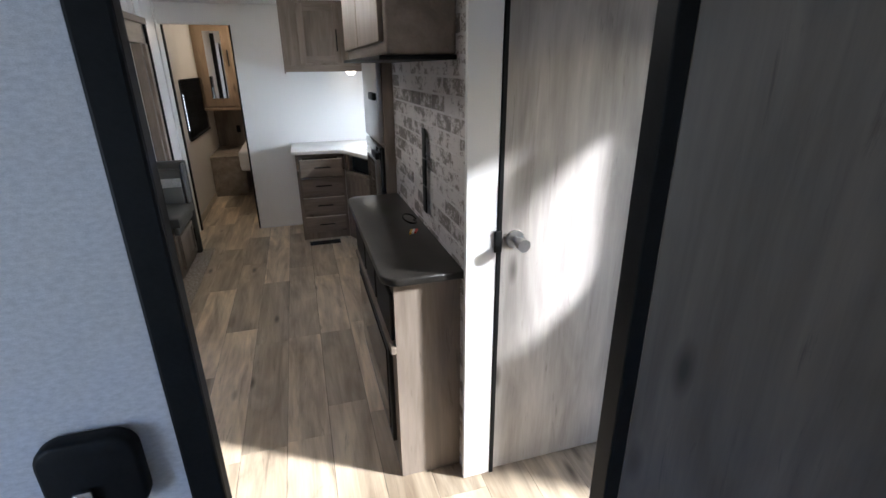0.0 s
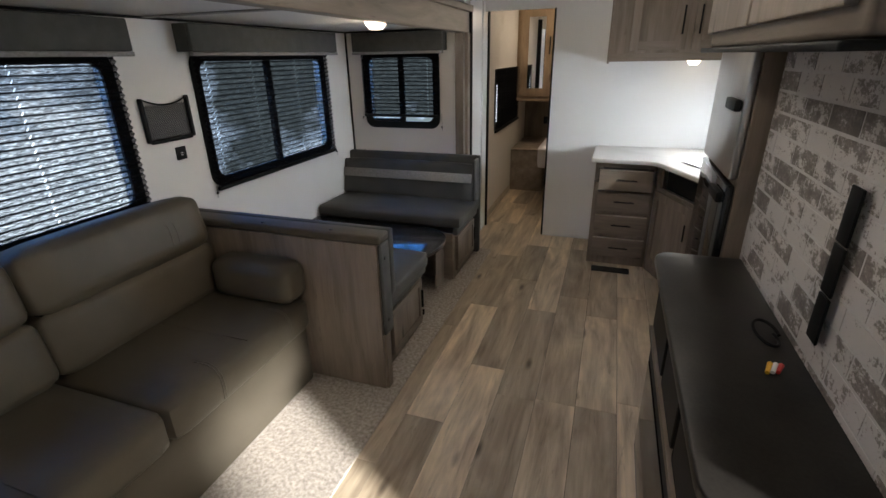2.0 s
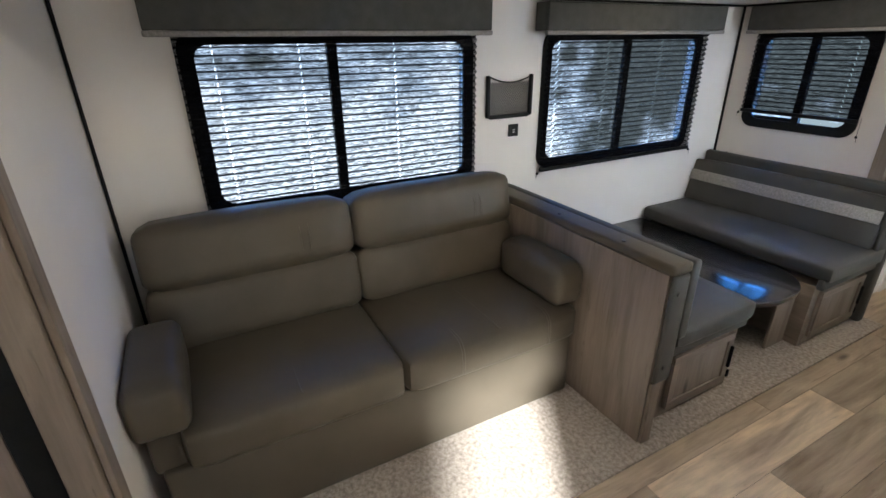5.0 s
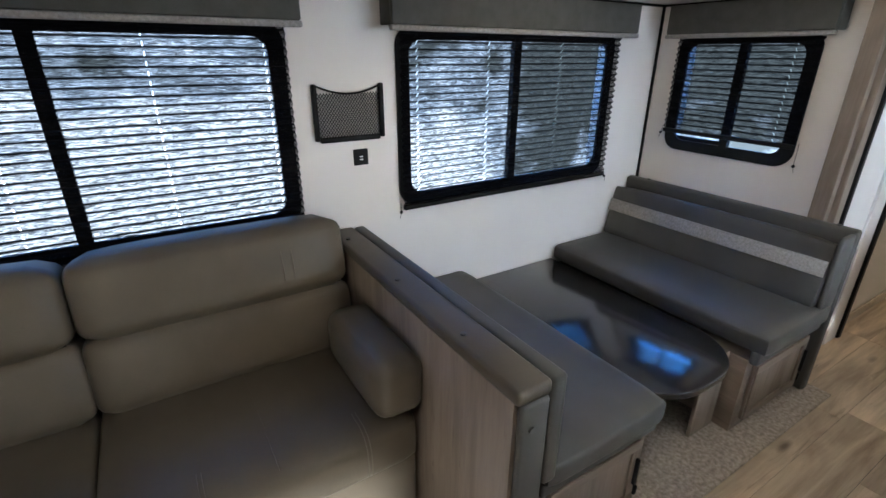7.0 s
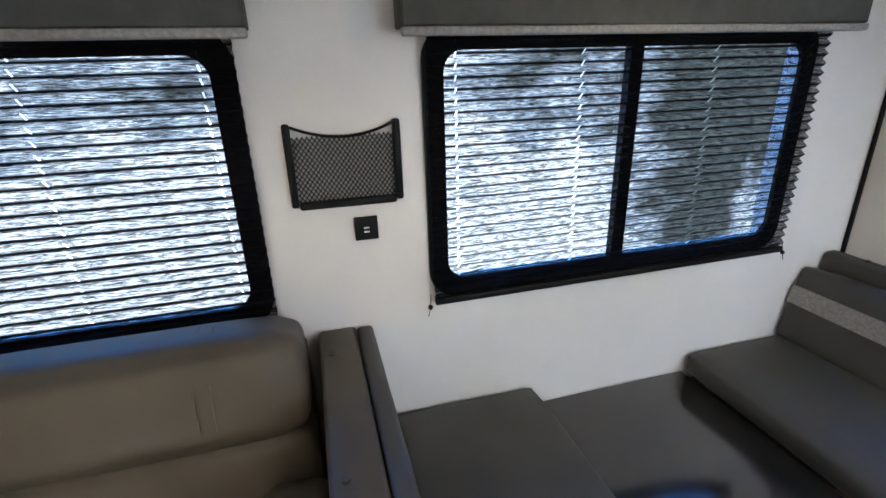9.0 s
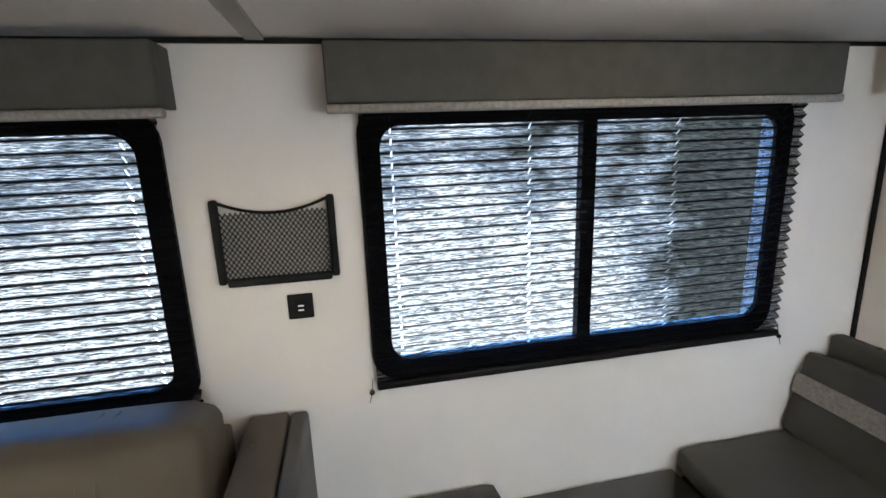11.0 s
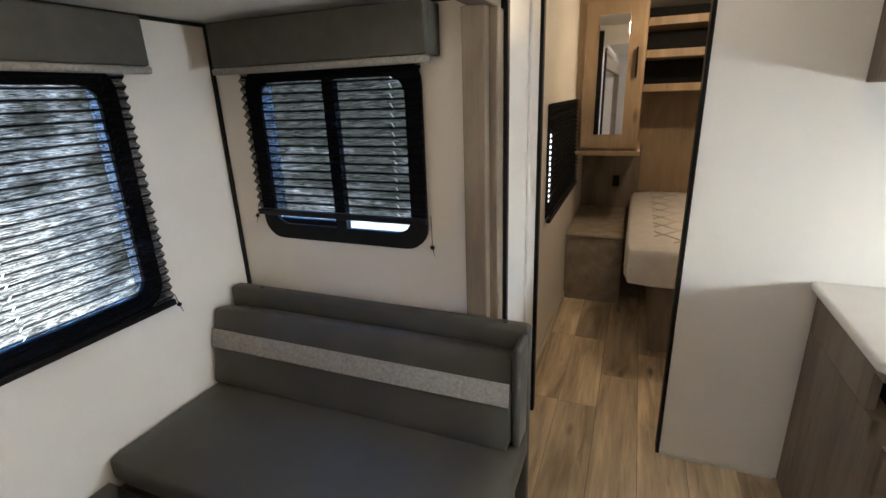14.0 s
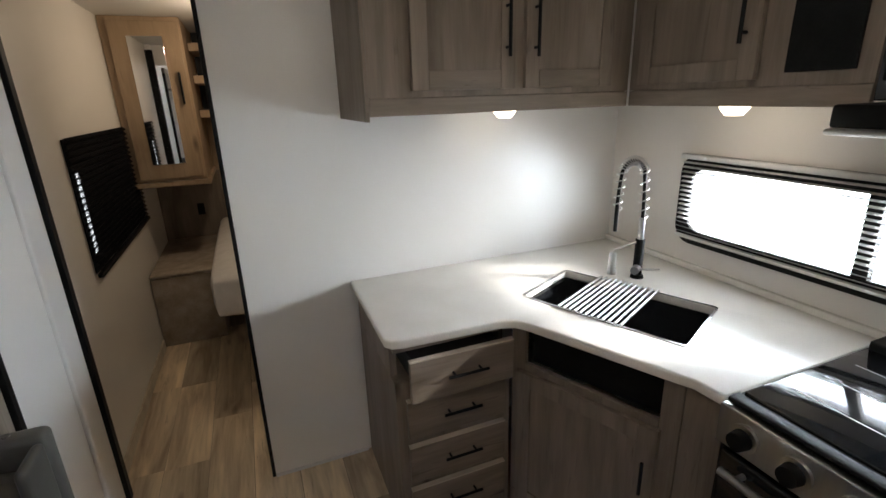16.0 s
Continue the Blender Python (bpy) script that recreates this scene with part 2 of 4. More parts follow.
def backdrop_material():
    """Bright open sky, trees and sunlit ground, far out of focus, painted in emission."""
    m = mat("outdoor_glow", (0.5, 0.6, 0.7), 1.0)
    nt = m.node_tree
    mp = coords(m, (1.2, 1.2, 2.4))
    a = N(m, "ShaderNodeTexNoise", Scale=1.3, Detail=7.0, Roughness=0.66)
    L(m, mp.outputs[0], a.inputs["Vector"])
    tc = nt.nodes.new("ShaderNodeTexCoord")
    sep = nt.nodes.new("ShaderNodeSeparateXYZ")
    L(m, tc.outputs["Object"], sep.inputs[0])

    def rise(axis, lo, hi, v0, v1):
        n = nt.nodes.new("ShaderNodeMapRange")
        for k, v in (("From Min", lo), ("From Max", hi), ("To Min", v0), ("To Max", v1)):
            n.inputs[k].default_value = v
        L(m, sep.outputs[axis], n.inputs["Value"])
        return n.outputs[0]

    def plus(p, q):
        n = nt.nodes.new("ShaderNodeMath")
        L(m, p, n.inputs[0])
        L(m, q, n.inputs[1])
        return n.outputs[0]
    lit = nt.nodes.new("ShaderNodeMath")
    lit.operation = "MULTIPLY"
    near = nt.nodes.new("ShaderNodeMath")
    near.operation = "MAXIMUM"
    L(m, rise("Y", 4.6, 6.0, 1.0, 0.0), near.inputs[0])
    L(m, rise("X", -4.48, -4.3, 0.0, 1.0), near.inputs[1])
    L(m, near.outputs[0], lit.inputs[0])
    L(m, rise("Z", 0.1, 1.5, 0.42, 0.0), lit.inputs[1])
    painted_ground_sun = lit.outputs[0]
    # trees darken with Y, dimming the windows ahead; sunlight painted on the low ground
    f = plus(plus(a.outputs["Fac"], plus(rise("Y", 3.8, 5.6, 0.0, -0.13), rise("Y", 5.4, 6.5, 0.0, -0.20))), painted_ground_sun)
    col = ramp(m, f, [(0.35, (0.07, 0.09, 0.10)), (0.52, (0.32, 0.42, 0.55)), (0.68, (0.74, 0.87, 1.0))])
    # painted sky blue up high, bright enough to show mirrored in the table
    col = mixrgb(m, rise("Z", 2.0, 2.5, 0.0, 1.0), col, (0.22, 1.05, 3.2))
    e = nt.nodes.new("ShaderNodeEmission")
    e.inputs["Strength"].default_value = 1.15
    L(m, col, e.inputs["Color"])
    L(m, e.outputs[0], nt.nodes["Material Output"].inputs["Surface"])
    return m


M_BACK = backdrop_material()
M_SKYGLOW = glow("daylight_glow", (0.86, 0.93, 1.0), 1.3)


def brick_material():
    """Whitewashed brick print: worn grey-brown showing through in blotches."""
    m = mat("whitewashed_brick", (0.6, 0.57, 0.55), 0.6)
    info = m.node_tree.nodes.new("ShaderNodeObjectInfo")
    mp = coords(m, (1, 1, 1.6))
    a = N(m, "ShaderNodeTexNoise", Scale=17.0, Detail=6.0, Roughness=0.6)
    b = N(m, "ShaderNodeTexNoise", Scale=90.0, Detail=4.0, Roughness=0.7)
    L(m, mp.outputs[0], a.inputs["Vector"])
    L(m, mp.outputs[0], b.inputs["Vector"])
    f = mixrgb(m, 0.38, a.outputs["Fac"], b.outputs["Fac"])
    sh = m.node_tree.nodes.new("ShaderNodeMath")
    sh.operation = "MULTIPLY_ADD"
    L(m, info.outputs["Random"], sh.inputs[0])
    sh.inputs[1].default_value, sh.inputs[2].default_value = 0.15, -0.075
    ad = m.node_tree.nodes.new("ShaderNodeMath")
    L(m, f, ad.inputs[0])
    L(m, sh.outputs[0], ad.inputs[1])
    col = ramp(m, ad.outputs[0], [(0.485, (0.62, 0.58, 0.555)), (0.525, (0.27, 0.235, 0.21)), (0.64, (0.16, 0.14, 0.125))])
    L(m, col, m.node_tree.nodes["Principled BSDF"].inputs["Base Color"])
    return m


M_BRICK = brick_material()
M_MORTAR = mottled("whitewash_mortar", (0.56, 0.53, 0.51), (0.66, 0.63, 0.61), 20, 140, 0.6, 0.1)

# ---- builders ----


def bx(x0, x1, y0, y1, z0, z1, b=0.0, seg=2, bm=None):
    """A box, its edges rounded by b; added to bm where one is given."""
    out = bm or bmesh.new()
    one = bmesh.new()
    bmesh.ops.create_cube(one, size=1.0)
    for v in one.verts:
        v.co = ((x0 + x1) / 2 + v.co.x * (x1 - x0), (y0 + y1) / 2 + v.co.y * (y1 - y0), (z0 + z1) / 2 + v.co.z * (z1 - z0))
    if b:
        bmesh.ops.bevel(one, geom=one.edges[:], offset=b, segments=seg, profile=0.5, affect="EDGES")
    if bm is None:
        out.free()
        return one
    data = bpy.data.meshes.new("tmp")
    one.to_mesh(data)
    one.free()
    out.from_mesh(data)
    bpy.data.meshes.remove(data)
    return out


def cyl(p, q, r, r2=None, n=16, bm=None):
    """A round bar from p to q."""
    out = bm or bmesh.new()
    p, q = Vector(p), Vector(q)
    m = Matrix.Translation((p + q) / 2) @ (q - p).to_track_quat("Z", "Y").to_matrix().to_4x4()
    bmesh.ops.create_cone(out, cap_ends=True, segments=n, radius1=r, radius2=r if r2 is None else r2, depth=(q - p).length, matrix=m)
    return out


def tube(points, r, n=8):
    """One closed tube swept along a line of points."""
    bm = bmesh.new()
    pts = [Vector(p) for p in points]
    rings, ref = [], None
    for i, p in enumerate(pts):
        ax = (pts[min(i + 1, len(pts) - 1)] - pts[max(i - 1, 0)]).normalized()
        if ref is None:
            ref = ax.orthogonal()
        ref = (ref - ax * ref.dot(ax)).normalized()
        side = ax.cross(ref)
        rings.append([bm.verts.new(p + r * (ref * math.cos(2 * math.pi * k / n) + side * math.sin(2 * math.pi * k / n))) for k in range(n)])
    for a, b in zip(rings, rings[1:]):
        for k in range(n):
            bm.faces.new((a[k], a[(k + 1) % n], b[(k + 1) % n], b[k]))
    bm.faces.new(rings[0][::-1])
    bm.faces.new(rings[-1])
    return bm


def prism(points, z0, z1, b=0.0, hole=None, seg=2):
    """An upright slab over a plan outline, with an optional hole."""
    bm = bmesh.new()
    edges = []
    for ring in [points] + ([hole] if hole else []):
        vs = [bm.verts.new((x, y, z1)) for x, y in ring]
        edges += [bm.edges.new((vs[i], vs[(i + 1) % len(vs)])) for i in range(len(vs))]
    bmesh.ops.triangle_fill(bm, use_beauty=True, use_dissolve=False, edges=edges)
    top = bm.faces[:]
    ext = bmesh.ops.extrude_face_region(bm, geom=top)
    for v in [g for g in ext["geom"] if isinstance(g, bmesh.types.BMVert)]:
        v.co.z = z0
    bmesh.ops.recalc_face_normals(bm, faces=bm.faces[:])
    if b:
        rim = [e for e in bm.edges if len(e.link_faces) == 2 and e.calc_face_angle(0) > 1.2 and abs(e.verts[0].co.z - e.verts[1].co.z) < 1e-5]
        bmesh.ops.bevel(bm, geom=rim, offset=b, segments=seg, profile=0.5, affect="EDGES")
    return bm


def rounded(x0, x1, y0, y1, r, n=6, corners=(1, 1, 1, 1)):
    """Outline of a rectangle whose corners (x0y0, x1y0, x1y1, x0y1) may be round."""
    pts = []
    for (cx, cy, a0), on in zip(((x0, y0, 180), (x1, y0, 270), (x1, y1, 0), (x0, y1, 90)), corners):
        if not on:
            pts.append((cx, cy))
            continue
        ox, oy = cx + (r if cx == x0 else -r), cy + (r if cy == y0 else -r)
        pts += [(ox + r * math.cos(radians(a0 + 90 * i / n)), oy + r * math.sin(radians(a0 + 90 * i / n))) for i in range(n + 1)]
    return pts


def link(name, bm, material, smooth=False):
    data = bpy.data.meshes.new(name)
    bm.to_mesh(data)
    bm.free()
    data.materials.append(material)
    if smooth:
        data.shade_smooth()
        data.set_sharp_from_angle(angle=radians(50))
    return new(name, data)


def part(name, bm, material, parent, label="", smooth=True):
    """One mesh object under a thing or under a part."""
    ob = link(name, bm, material, smooth)
    ob.parent = parent
    if parent.type == "EMPTY":
        ob.matrix_parent_inverse = parent.matrix_basis.inverted()
    if label:
        ob["label"] = label
    return ob


def thing(name, at, label, category, group=""):
    ob = new(name)
    ob.empty_display_size = 0.05
    ob.location = at
    ob.matrix_basis = Matrix.Translation(at)
    return tagged(ob, label, category, group)


def solid(name, bm, material, label, category, group="", smooth=True):
    return tagged(link(name, bm, material, smooth), label, category, group)


def setting(name, bm, material, label="", category="", smooth=False):
    return tagged(link(name, bm, material, smooth), label, category, "", "structure")


def moved(bm, m):
    bmesh.ops.transform(bm, matrix=m, verts=bm.verts[:])
    return bm


def holed(axis, at, thick, u0, u1, z0, z1, holes):
    """A wall across an axis ('x' or 'y'), from at to at + thick, over u0..u1 and z0..z1, with openings (u0, u1, z0, z1)."""
    us = sorted({u0, u1, *[v for h in holes for v in h[:2]]})
    bm = bmesh.new()
    for a, b in zip(us, us[1:]):
        cut = sorted([(h[2], h[3]) for h in holes if h[0] <= a + 1e-6 and h[1] >= b - 1e-6])
        z = z0
        for lo, hi in cut + [(z1, z1)]:
            if lo - z > 1e-4:
                args = (at, at + thick, a, b) if axis == "x" else (a, b, at, at + thick)
                bx(*args, z, lo, bm=bm)
            z = hi
    return bm


def ring(axis, at, thick, u0, u1, z0, z1, w, r):
    """A flat window frame with round corners, standing across an axis."""
    outer = rounded(u0, u1, z0, z1, r)
    inner = rounded(u0 + w, u1 - w, z0 + w, z1 - w, max(r - w * 0.4, 0.01))
    bm = prism(outer, 0, thick, 0, inner)
    if axis == "x":
        m = Matrix(((0, 0, 1, at), (1, 0, 0, 0), (0, 1, 0, 0), (0, 0, 0, 1)))
    else:
        m = Matrix(((1, 0, 0, 0), (0, 0, 1, at), (0, 1, 0, 0), (0, 0, 0, 1)))
    moved(bm, m)
    bmesh.ops.recalc_face_normals(bm, faces=bm.faces[:])
    return bm


def box_on(axis, at, thick, u0, u1, z0, z1, b=0.0):
    a, c = min(at, at + thick), max(at, at + thick)
    return bx(a, c, u0, u1, z0, z1, b) if axis == "x" else bx(u0, u1, a, c, z0, z1, b)


# ---- setting ----
CEIL = 2.20
wall = setting("wall_slide_back", holed("x", -2.01, 0.06, 0.47, 4.51, 0, 1.87, [(0.95, 2.20, 0.98, 1.68), (2.76, 4.01, 0.98, 1.68)]), M_WALL, "off-white vinyl wall of the slide-out", "wall")
setting("wall_slide_near", bx(-1.95, -0.93, 0.47, 0.53, 0, 1.87), M_WALL, "off-white vinyl end wall of the slide-out", "wall")
setting("wall_slide_far", holed("y", 4.45, 0.06, -1.95, -0.93, 0, 1.87, [(-1.74, -1.14, 1.12, 1.68)]), M_WALL, "cream vinyl end wall of the slide-out with a window", "wall")
setting("ceiling_slide", bx(-2.01, -0.93, 0.47, 4.51, 1.87, 1.91), M_CEIL, "pale smooth slide-out ceiling panel", "ceiling")
# the opening is added to let the unseen bunk lamp shine in
setting("wall_left_rear", holed("x", -0.97, 0.06, -1.6, 0.466, 0, CEIL, [(-1.0, -0.3, 1.0, 1.6)]), M_WALL, "off-white vinyl side wall", "wall")
setting("wall_left_front", bx(-0.96, -0.90, 4.514, 8.0, 0, CEIL), M_WALL, "off-white vinyl side wall beside the bedroom", "wall")
setting("wall_left_over_slide", bx(-0.985, -0.935, 0.47, 4.51, 1.912, CEIL), M_WALL, "off-white wall above the slide-out", "wall")
setting("wall_right", holed("x", 1.60, 0.06, -1.6, 8.0, 0, CEIL, [(0.12, 1.045, 0.02, 1.74), (3.52, 4.52, 1.05, 1.36)]), M_WALL, "off-white vinyl side wall with the entry and kitchen window", "wall")
setting("wall_bedroom", bx(-0.237, 1.60, 5.0, 5.05, 0, CEIL), M_WHITE, "glossy white partition wall behind the kitchen counter", "wall")
setting("wall_bedroom_header", bx(-0.90, -0.237, 5.0, 5.05, 2.02, CEIL), M_WHITE, "white panel over the bedroom opening", "wall")
setting("wall_front", bx(-0.96, 1.66, 7.6, 7.66, 0, CEIL), M_TAN, "tan wood-grain panel wall behind the bed", "wall")
setting("wall_rear", bx(-0.97, 1.66, -1.66, -1.6, 0, CEIL), M_WALL, "off-white rear wall", "wall")
setting("ceiling_main", bx(-0.985, 1.66, -1.66, 7.66, CEIL, CEIL + 0.04), M_CEIL, "pale smooth ceiling panel", "ceiling")
setting("wall_bunk_partition", bx(-0.91, 0.1035, 0.226, 0.246, 0, CEIL), M_TEXT, "pale grey fabric-textured partition wall", "wall")
setting("trim_bunk_edge", bx(0.104, 0.143, 0.221, 0.250, 0, CEIL, 0.004), M_BLACK, "black edge trim of the partition", "trim")
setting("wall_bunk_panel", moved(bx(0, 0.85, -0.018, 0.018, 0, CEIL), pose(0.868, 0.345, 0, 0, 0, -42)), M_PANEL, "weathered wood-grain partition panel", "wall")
setting("trim_bunk_panel_edge", bx(0.817, 0.854, 0.328, 0.378, 0, CEIL, 0.004), M_BLACK, "black edge trim of the wood partition", "trim")
# media wall and bathroom partition
setting("wall_media", bx(0.802, 0.86, 1.175, 2.42, 0, CEIL), M_MORTAR, "whitewashed brick feature wall", "wall")
setting("wall_bath_jamb", bx(0.79, 0.905, 1.150, 1.172, 0, CEIL, 0.003), M_WHITE, "white corner jamb beside the bathroom door", "trim")
setting("trim_bath_left", bx(0.906, 0.922, 1.146, 1.18, 0, CEIL, 0.002), M_BLACK, "black door edge trim", "trim")
setting("trim_bath_right", bx(1.505, 1.52, 1.146, 1.18, 0, CEIL, 0.002), M_BLACK, "black door edge trim", "trim")
setting("trim_bath_wood", bx(1.521, 1.60, 1.146, 1.18, 0, CEIL), M_LEDGE, "pale wood-grain filler strip", "trim")
setting("trim_entry_wood", bx(1.58, 1.598, 1.05, 1.145, 0, CEIL), M_LEDGE, "pale wood-grain strip beside the entry", "trim")
door = thing("door_1", (1.21, 1.16, 0), "closed weathered-oak bathroom door with dark knob", "door")
door["kind"] = "structure"
leaf = part("leaf", bx(0.924, 1.503, 1.156, 1.19, 0.012, 2.0, 0.002), M_DOOR, door, "", False)
kb = cyl((0.975, 1.157, 1.06), (0.975, 1.147, 1.06), 0.033, n=28)
knob = part("rose", kb, M_STEEL, leaf, "dark metal rose")
kb = cyl((0.975, 1.148, 1.06), (0.975, 1.11, 1.06), 0.012)
cyl((0.975, 1.115, 1.06), (0.975, 1.075, 1.06), 0.019, 0.023, 24, kb)
part("knob", kb, M_STEEL, leaf, "brushed dark metal knob")
part("strike_plate", bx(0.893, 0.9225, 1.141, 1.1495, 1.02, 1.10, 0.003), M_BLACK, door, "black strike plate")

# slide-out trim
setting("trim_slide_fascia", bx(-0.932, -0.86, 0.47, 4.53, 1.83, 2.02, 0.006), M_CABY, "grey-brown wood fascia over the slide-out opening", "trim")
setting("trim_slide_crown", bx(-0.859, -0.835, 0.45, 4.56, 1.98, 2.03, 0.006), M_CABY, "wood crown strip of the slide-out fascia", "trim")
for name, y0, y1 in (("trim_slide_far", 4.40, 4.448), ("trim_slide_near", 0.517, 0.534)):
    setting(name, bx(-0.945, -0.875, y0, y1, 0, 1.83, 0.004), M_CAB, "grey-brown wood trim of the slide-out opening", "trim")
setting("trim_slide_seal_near", bx(-0.908, -0.87, 0.374, 0.440, 0, 2.0, 0.003), M_BLACK, "black rubber slide-out seal", "trim")
for name, y0, y1 in (("trim_slide_far_flange", 4.45, 4.52), ("trim_slide_near_flange", 0.443, 0.515)):
    setting(name, bx(-0.929, -0.85, y0, y1, 0, 1.83, 0.004), M_CAB, "wood flange of the slide-out", "trim")
setting("trim_slide_near_wood", bx(-0.908, -0.874, 0.252, 0.371, 0, 2.0, 0.003), M_CAB, "grey-brown wood strip beside the slide-out seal", "trim")
setting("trim_slide_seal", bx(-0.899, -0.838, 4.522, 4.55, 0, 2.0, 0.003), M_BLACK, "black rubber slide-out seal", "trim")
setting("trim_column_white", bx(-0.899, -0.862, 4.56, 4.94, 0, CEIL, 0.003), M_WHITE, "white trim column beside the slide-out", "trim")
setting("trim_column_edge", bx(-0.899, -0.85, 4.945, 5.10, 0, CEIL, 0.008), M_WHITE, "white moulded edge of the column", "trim")
setting("trim_bedroom_black_left", bx(-0.899, -0.838, 5.11, 5.15, 0, 2.15, 0.003), M_BLACK, "black edge trim of the bedroom opening", "trim")
setting("trim_bedroom_black", bx(-0.252, -0.2375, 4.994, 5.056, 0, 2.02, 0.003), M_BLACK, "black edge trim of the white partition", "trim")
setting("trim_corner_far", bx(-1.948, -1.936, 4.436, 4.448, 0, 1.868), M_BLACK, "black corner bead", "trim")
setting("trim_corner_near", bx(-1.948, -1.936, 0.532, 0.544, 0, 1.868), M_BLACK, "black corner bead", "trim")
setting("trim_ceiling_back", bx(-1.948, -1.938, 0.55, 4.43, 1.856, 1.868), M_BLACK, "black ceiling bead", "trim")
setting("trim_ceiling_far", bx(-1.93, -0.95, 4.438, 4.448, 1.856, 1.868), M_BLACK, "black ceiling bead", "trim")
setting("trim_ceiling_batten", bx(-1.936, -0.95, 2.462, 2.506, 1.8615, 1.8695, 0.002), mottled("grey_batten", (0.26, 0.26, 0.25), (0.33, 0.33, 0.32), 6, 200, 0.6, 0.1), "grey seam batten across the slide-out ceiling", "trim")
setting("baseboard", bx(-0.898, -0.885, 5.15, 6.60, 0, 0.07, 0.003), M_LEDGE, "pale wood-grain baseboard", "baseboard")
setting("trim_wall_foot", bx(-0.235, 0.20, 4.988, 4.998, 0, 0.012), M_LINE, "white bead at the foot of the partition", "trim")

# ---- windows, blinds, valances ----


def window(name, axis, at, out, u0, u1, z0, z1, mull, label):
    w = thing(name, (at, (u0 + u1) / 2, z0) if axis == "x" else ((u0 + u1) / 2, at, z0), label, "window")
    w["kind"] = "structure"
    t = 0.014 * -out
    part("window_frame", ring(axis, at, t, u0 - 0.055, u1 + 0.045, z0 - 0.040, z1 + 0.035, 0.058, 0.08), M_BLACK, w, "black metal frame with round corners", False)
    part("mullion", box_on(axis, at - out * 0.0155, 0.03 * out, mull - 0.022, mull + 0.022, z0, z1), M_BLACK, w)
    for a, b in ((u0 - 0.01, mull - 0.02), (mull + 0.02, u1 + 0.01)):
        g = part("pane", box_on(axis, at + out * 0.035, 0.004 * out, a, b, z0 - 0.01, z1 + 0.01), M_GLASS, w)
        g.visible_shadow = False
    return w


window("window_1", "x", -1.95, -1, 0.95, 2.20, 0.98, 1.68, 1.51, "black-framed sliding window behind the sofa")
w2 = window("window_2", "x", -1.95, -1, 2.76, 4.01, 0.98, 1.68, 3.36, "black-framed sliding window above the dinette")
part("latch", bx(-1.936, -1.922, 3.33, 3.352, 1.33, 1.43, 0.004), M_BLACK, w2, "black sliding latch")
w3 = window("window_3", "y", 4.45, 1, -1.74, -1.14, 1.12, 1.68, -1.44, "small black-framed window over the dinette bench")
part("sash_rail", bx(-1.735, -1.463, 4.452, 4.475, 1.12, 1.158, 0.003), M_BLACK, w3, "black lower sash rail")
window("window_4", "x", 1.60, 1, 3.52, 4.52, 1.05, 1.36, 3.85, "wide low kitchen window behind the counter")


def blind(name, axis, at, u0, u1, z0, z1, side, holes, label, cords=True):
    """A pleated shade hanging in front of a window; side is +1 or -1 along the axis, into the room."""
    def pt(d, u, z):
        return (at + side * d, u, z) if axis == "x" else (u, at + side * d, z)
    b = thing(name, pt(0, (u0 + u1) / 2, z0), label, "window blind", "pleated blinds")
    n = round((z1 - z0) / PLEAT)
    bm = bmesh.new()
    dz = PLEAT / 2
    us = [u0]
    for h in holes:
        us += [h - 0.0022, h + 0.0022]
    us.append(u1)
    rows = [[bm.verts.new(pt(0.004 + (0.017 if i % 2 else 0.0), u, z0 + dz * i)) for u in us] for i in range(2 * n + 1)]
    for i in range(2 * n):
        for j in range(len(us) - 1):
            if j % 2 and i % 2 == 0:
                continue
            bm.faces.new((rows[i][j], rows[i][j + 1], rows[i + 1][j + 1], rows[i + 1][j]))
    part("cloth", bm, M_CLOTH, b, "black pleated cloth with cord holes", False)
    lo, hi = sorted((at + side * 0.001, at + side * 0.024))
    part("bottom_rail", bx(lo, hi, u0, u1, z0 - 0.022, z0, 0.004) if axis == "x" else bx(u0, u1, lo, hi, z0 - 0.022, z0, 0.004), M_BLACK, b)
    if cords:
        for u, s in ((u0 - 0.012, -1), (u1 + 0.012, 1)):
            drop = 0.10 if axis == "y" and s > 0 else 0.03
            cb = tube([pt(0.005, u, z0 + 0.01), pt(0.012, u + 0.004 * s, z0 - drop), pt(0.014, u + 0.012 * s, z0 - drop - 0.03)], 0.0012, 6)
            bmesh.ops.create_uvsphere(cb, u_segments=10, v_segments=8, radius=0.008, matrix=Matrix.Translation(pt(0.012, u + 0.004 * s, z0 - drop)))
            part("cord", cb, M_BLACK, b, "black cord with a small toggle")
    return b


blind("pleated_blind", "x", -1.930, 0.885, 2.250, 0.930, 1.71, 1, (1.02, 1.36, 1.80, 2.17), "black pleated blind lowered behind the sofa", False)
blind("pleated_blind", "x", -1.930, 2.712, 4.070, 0.948, 1.71, 1, (2.79, 3.17, 3.63, 4.0), "black pleated blind lowered above the dinette")
blind("pleated_blind", "y", 4.428, -1.795, -1.085, 1.20, 1.71, -1, (-1.19,), "black pleated blind raised off the sill")
# no opening here: a glowing strip lights the cord holes, a board darkens the cloth
setting("backing_bedroom_glow", bx(-0.8934, -0.8926, 5.70, 5.74, 0.985, 1.37), M_SKYGLOW, "glowing strip added behind the cord holes of the bedroom blind", "window")
setting("backing_bedroom_board", bx(-0.899, -0.8935, 5.64, 6.94, 0.90, 1.525), M_BLACK, "black board added behind the bedroom blind", "window")
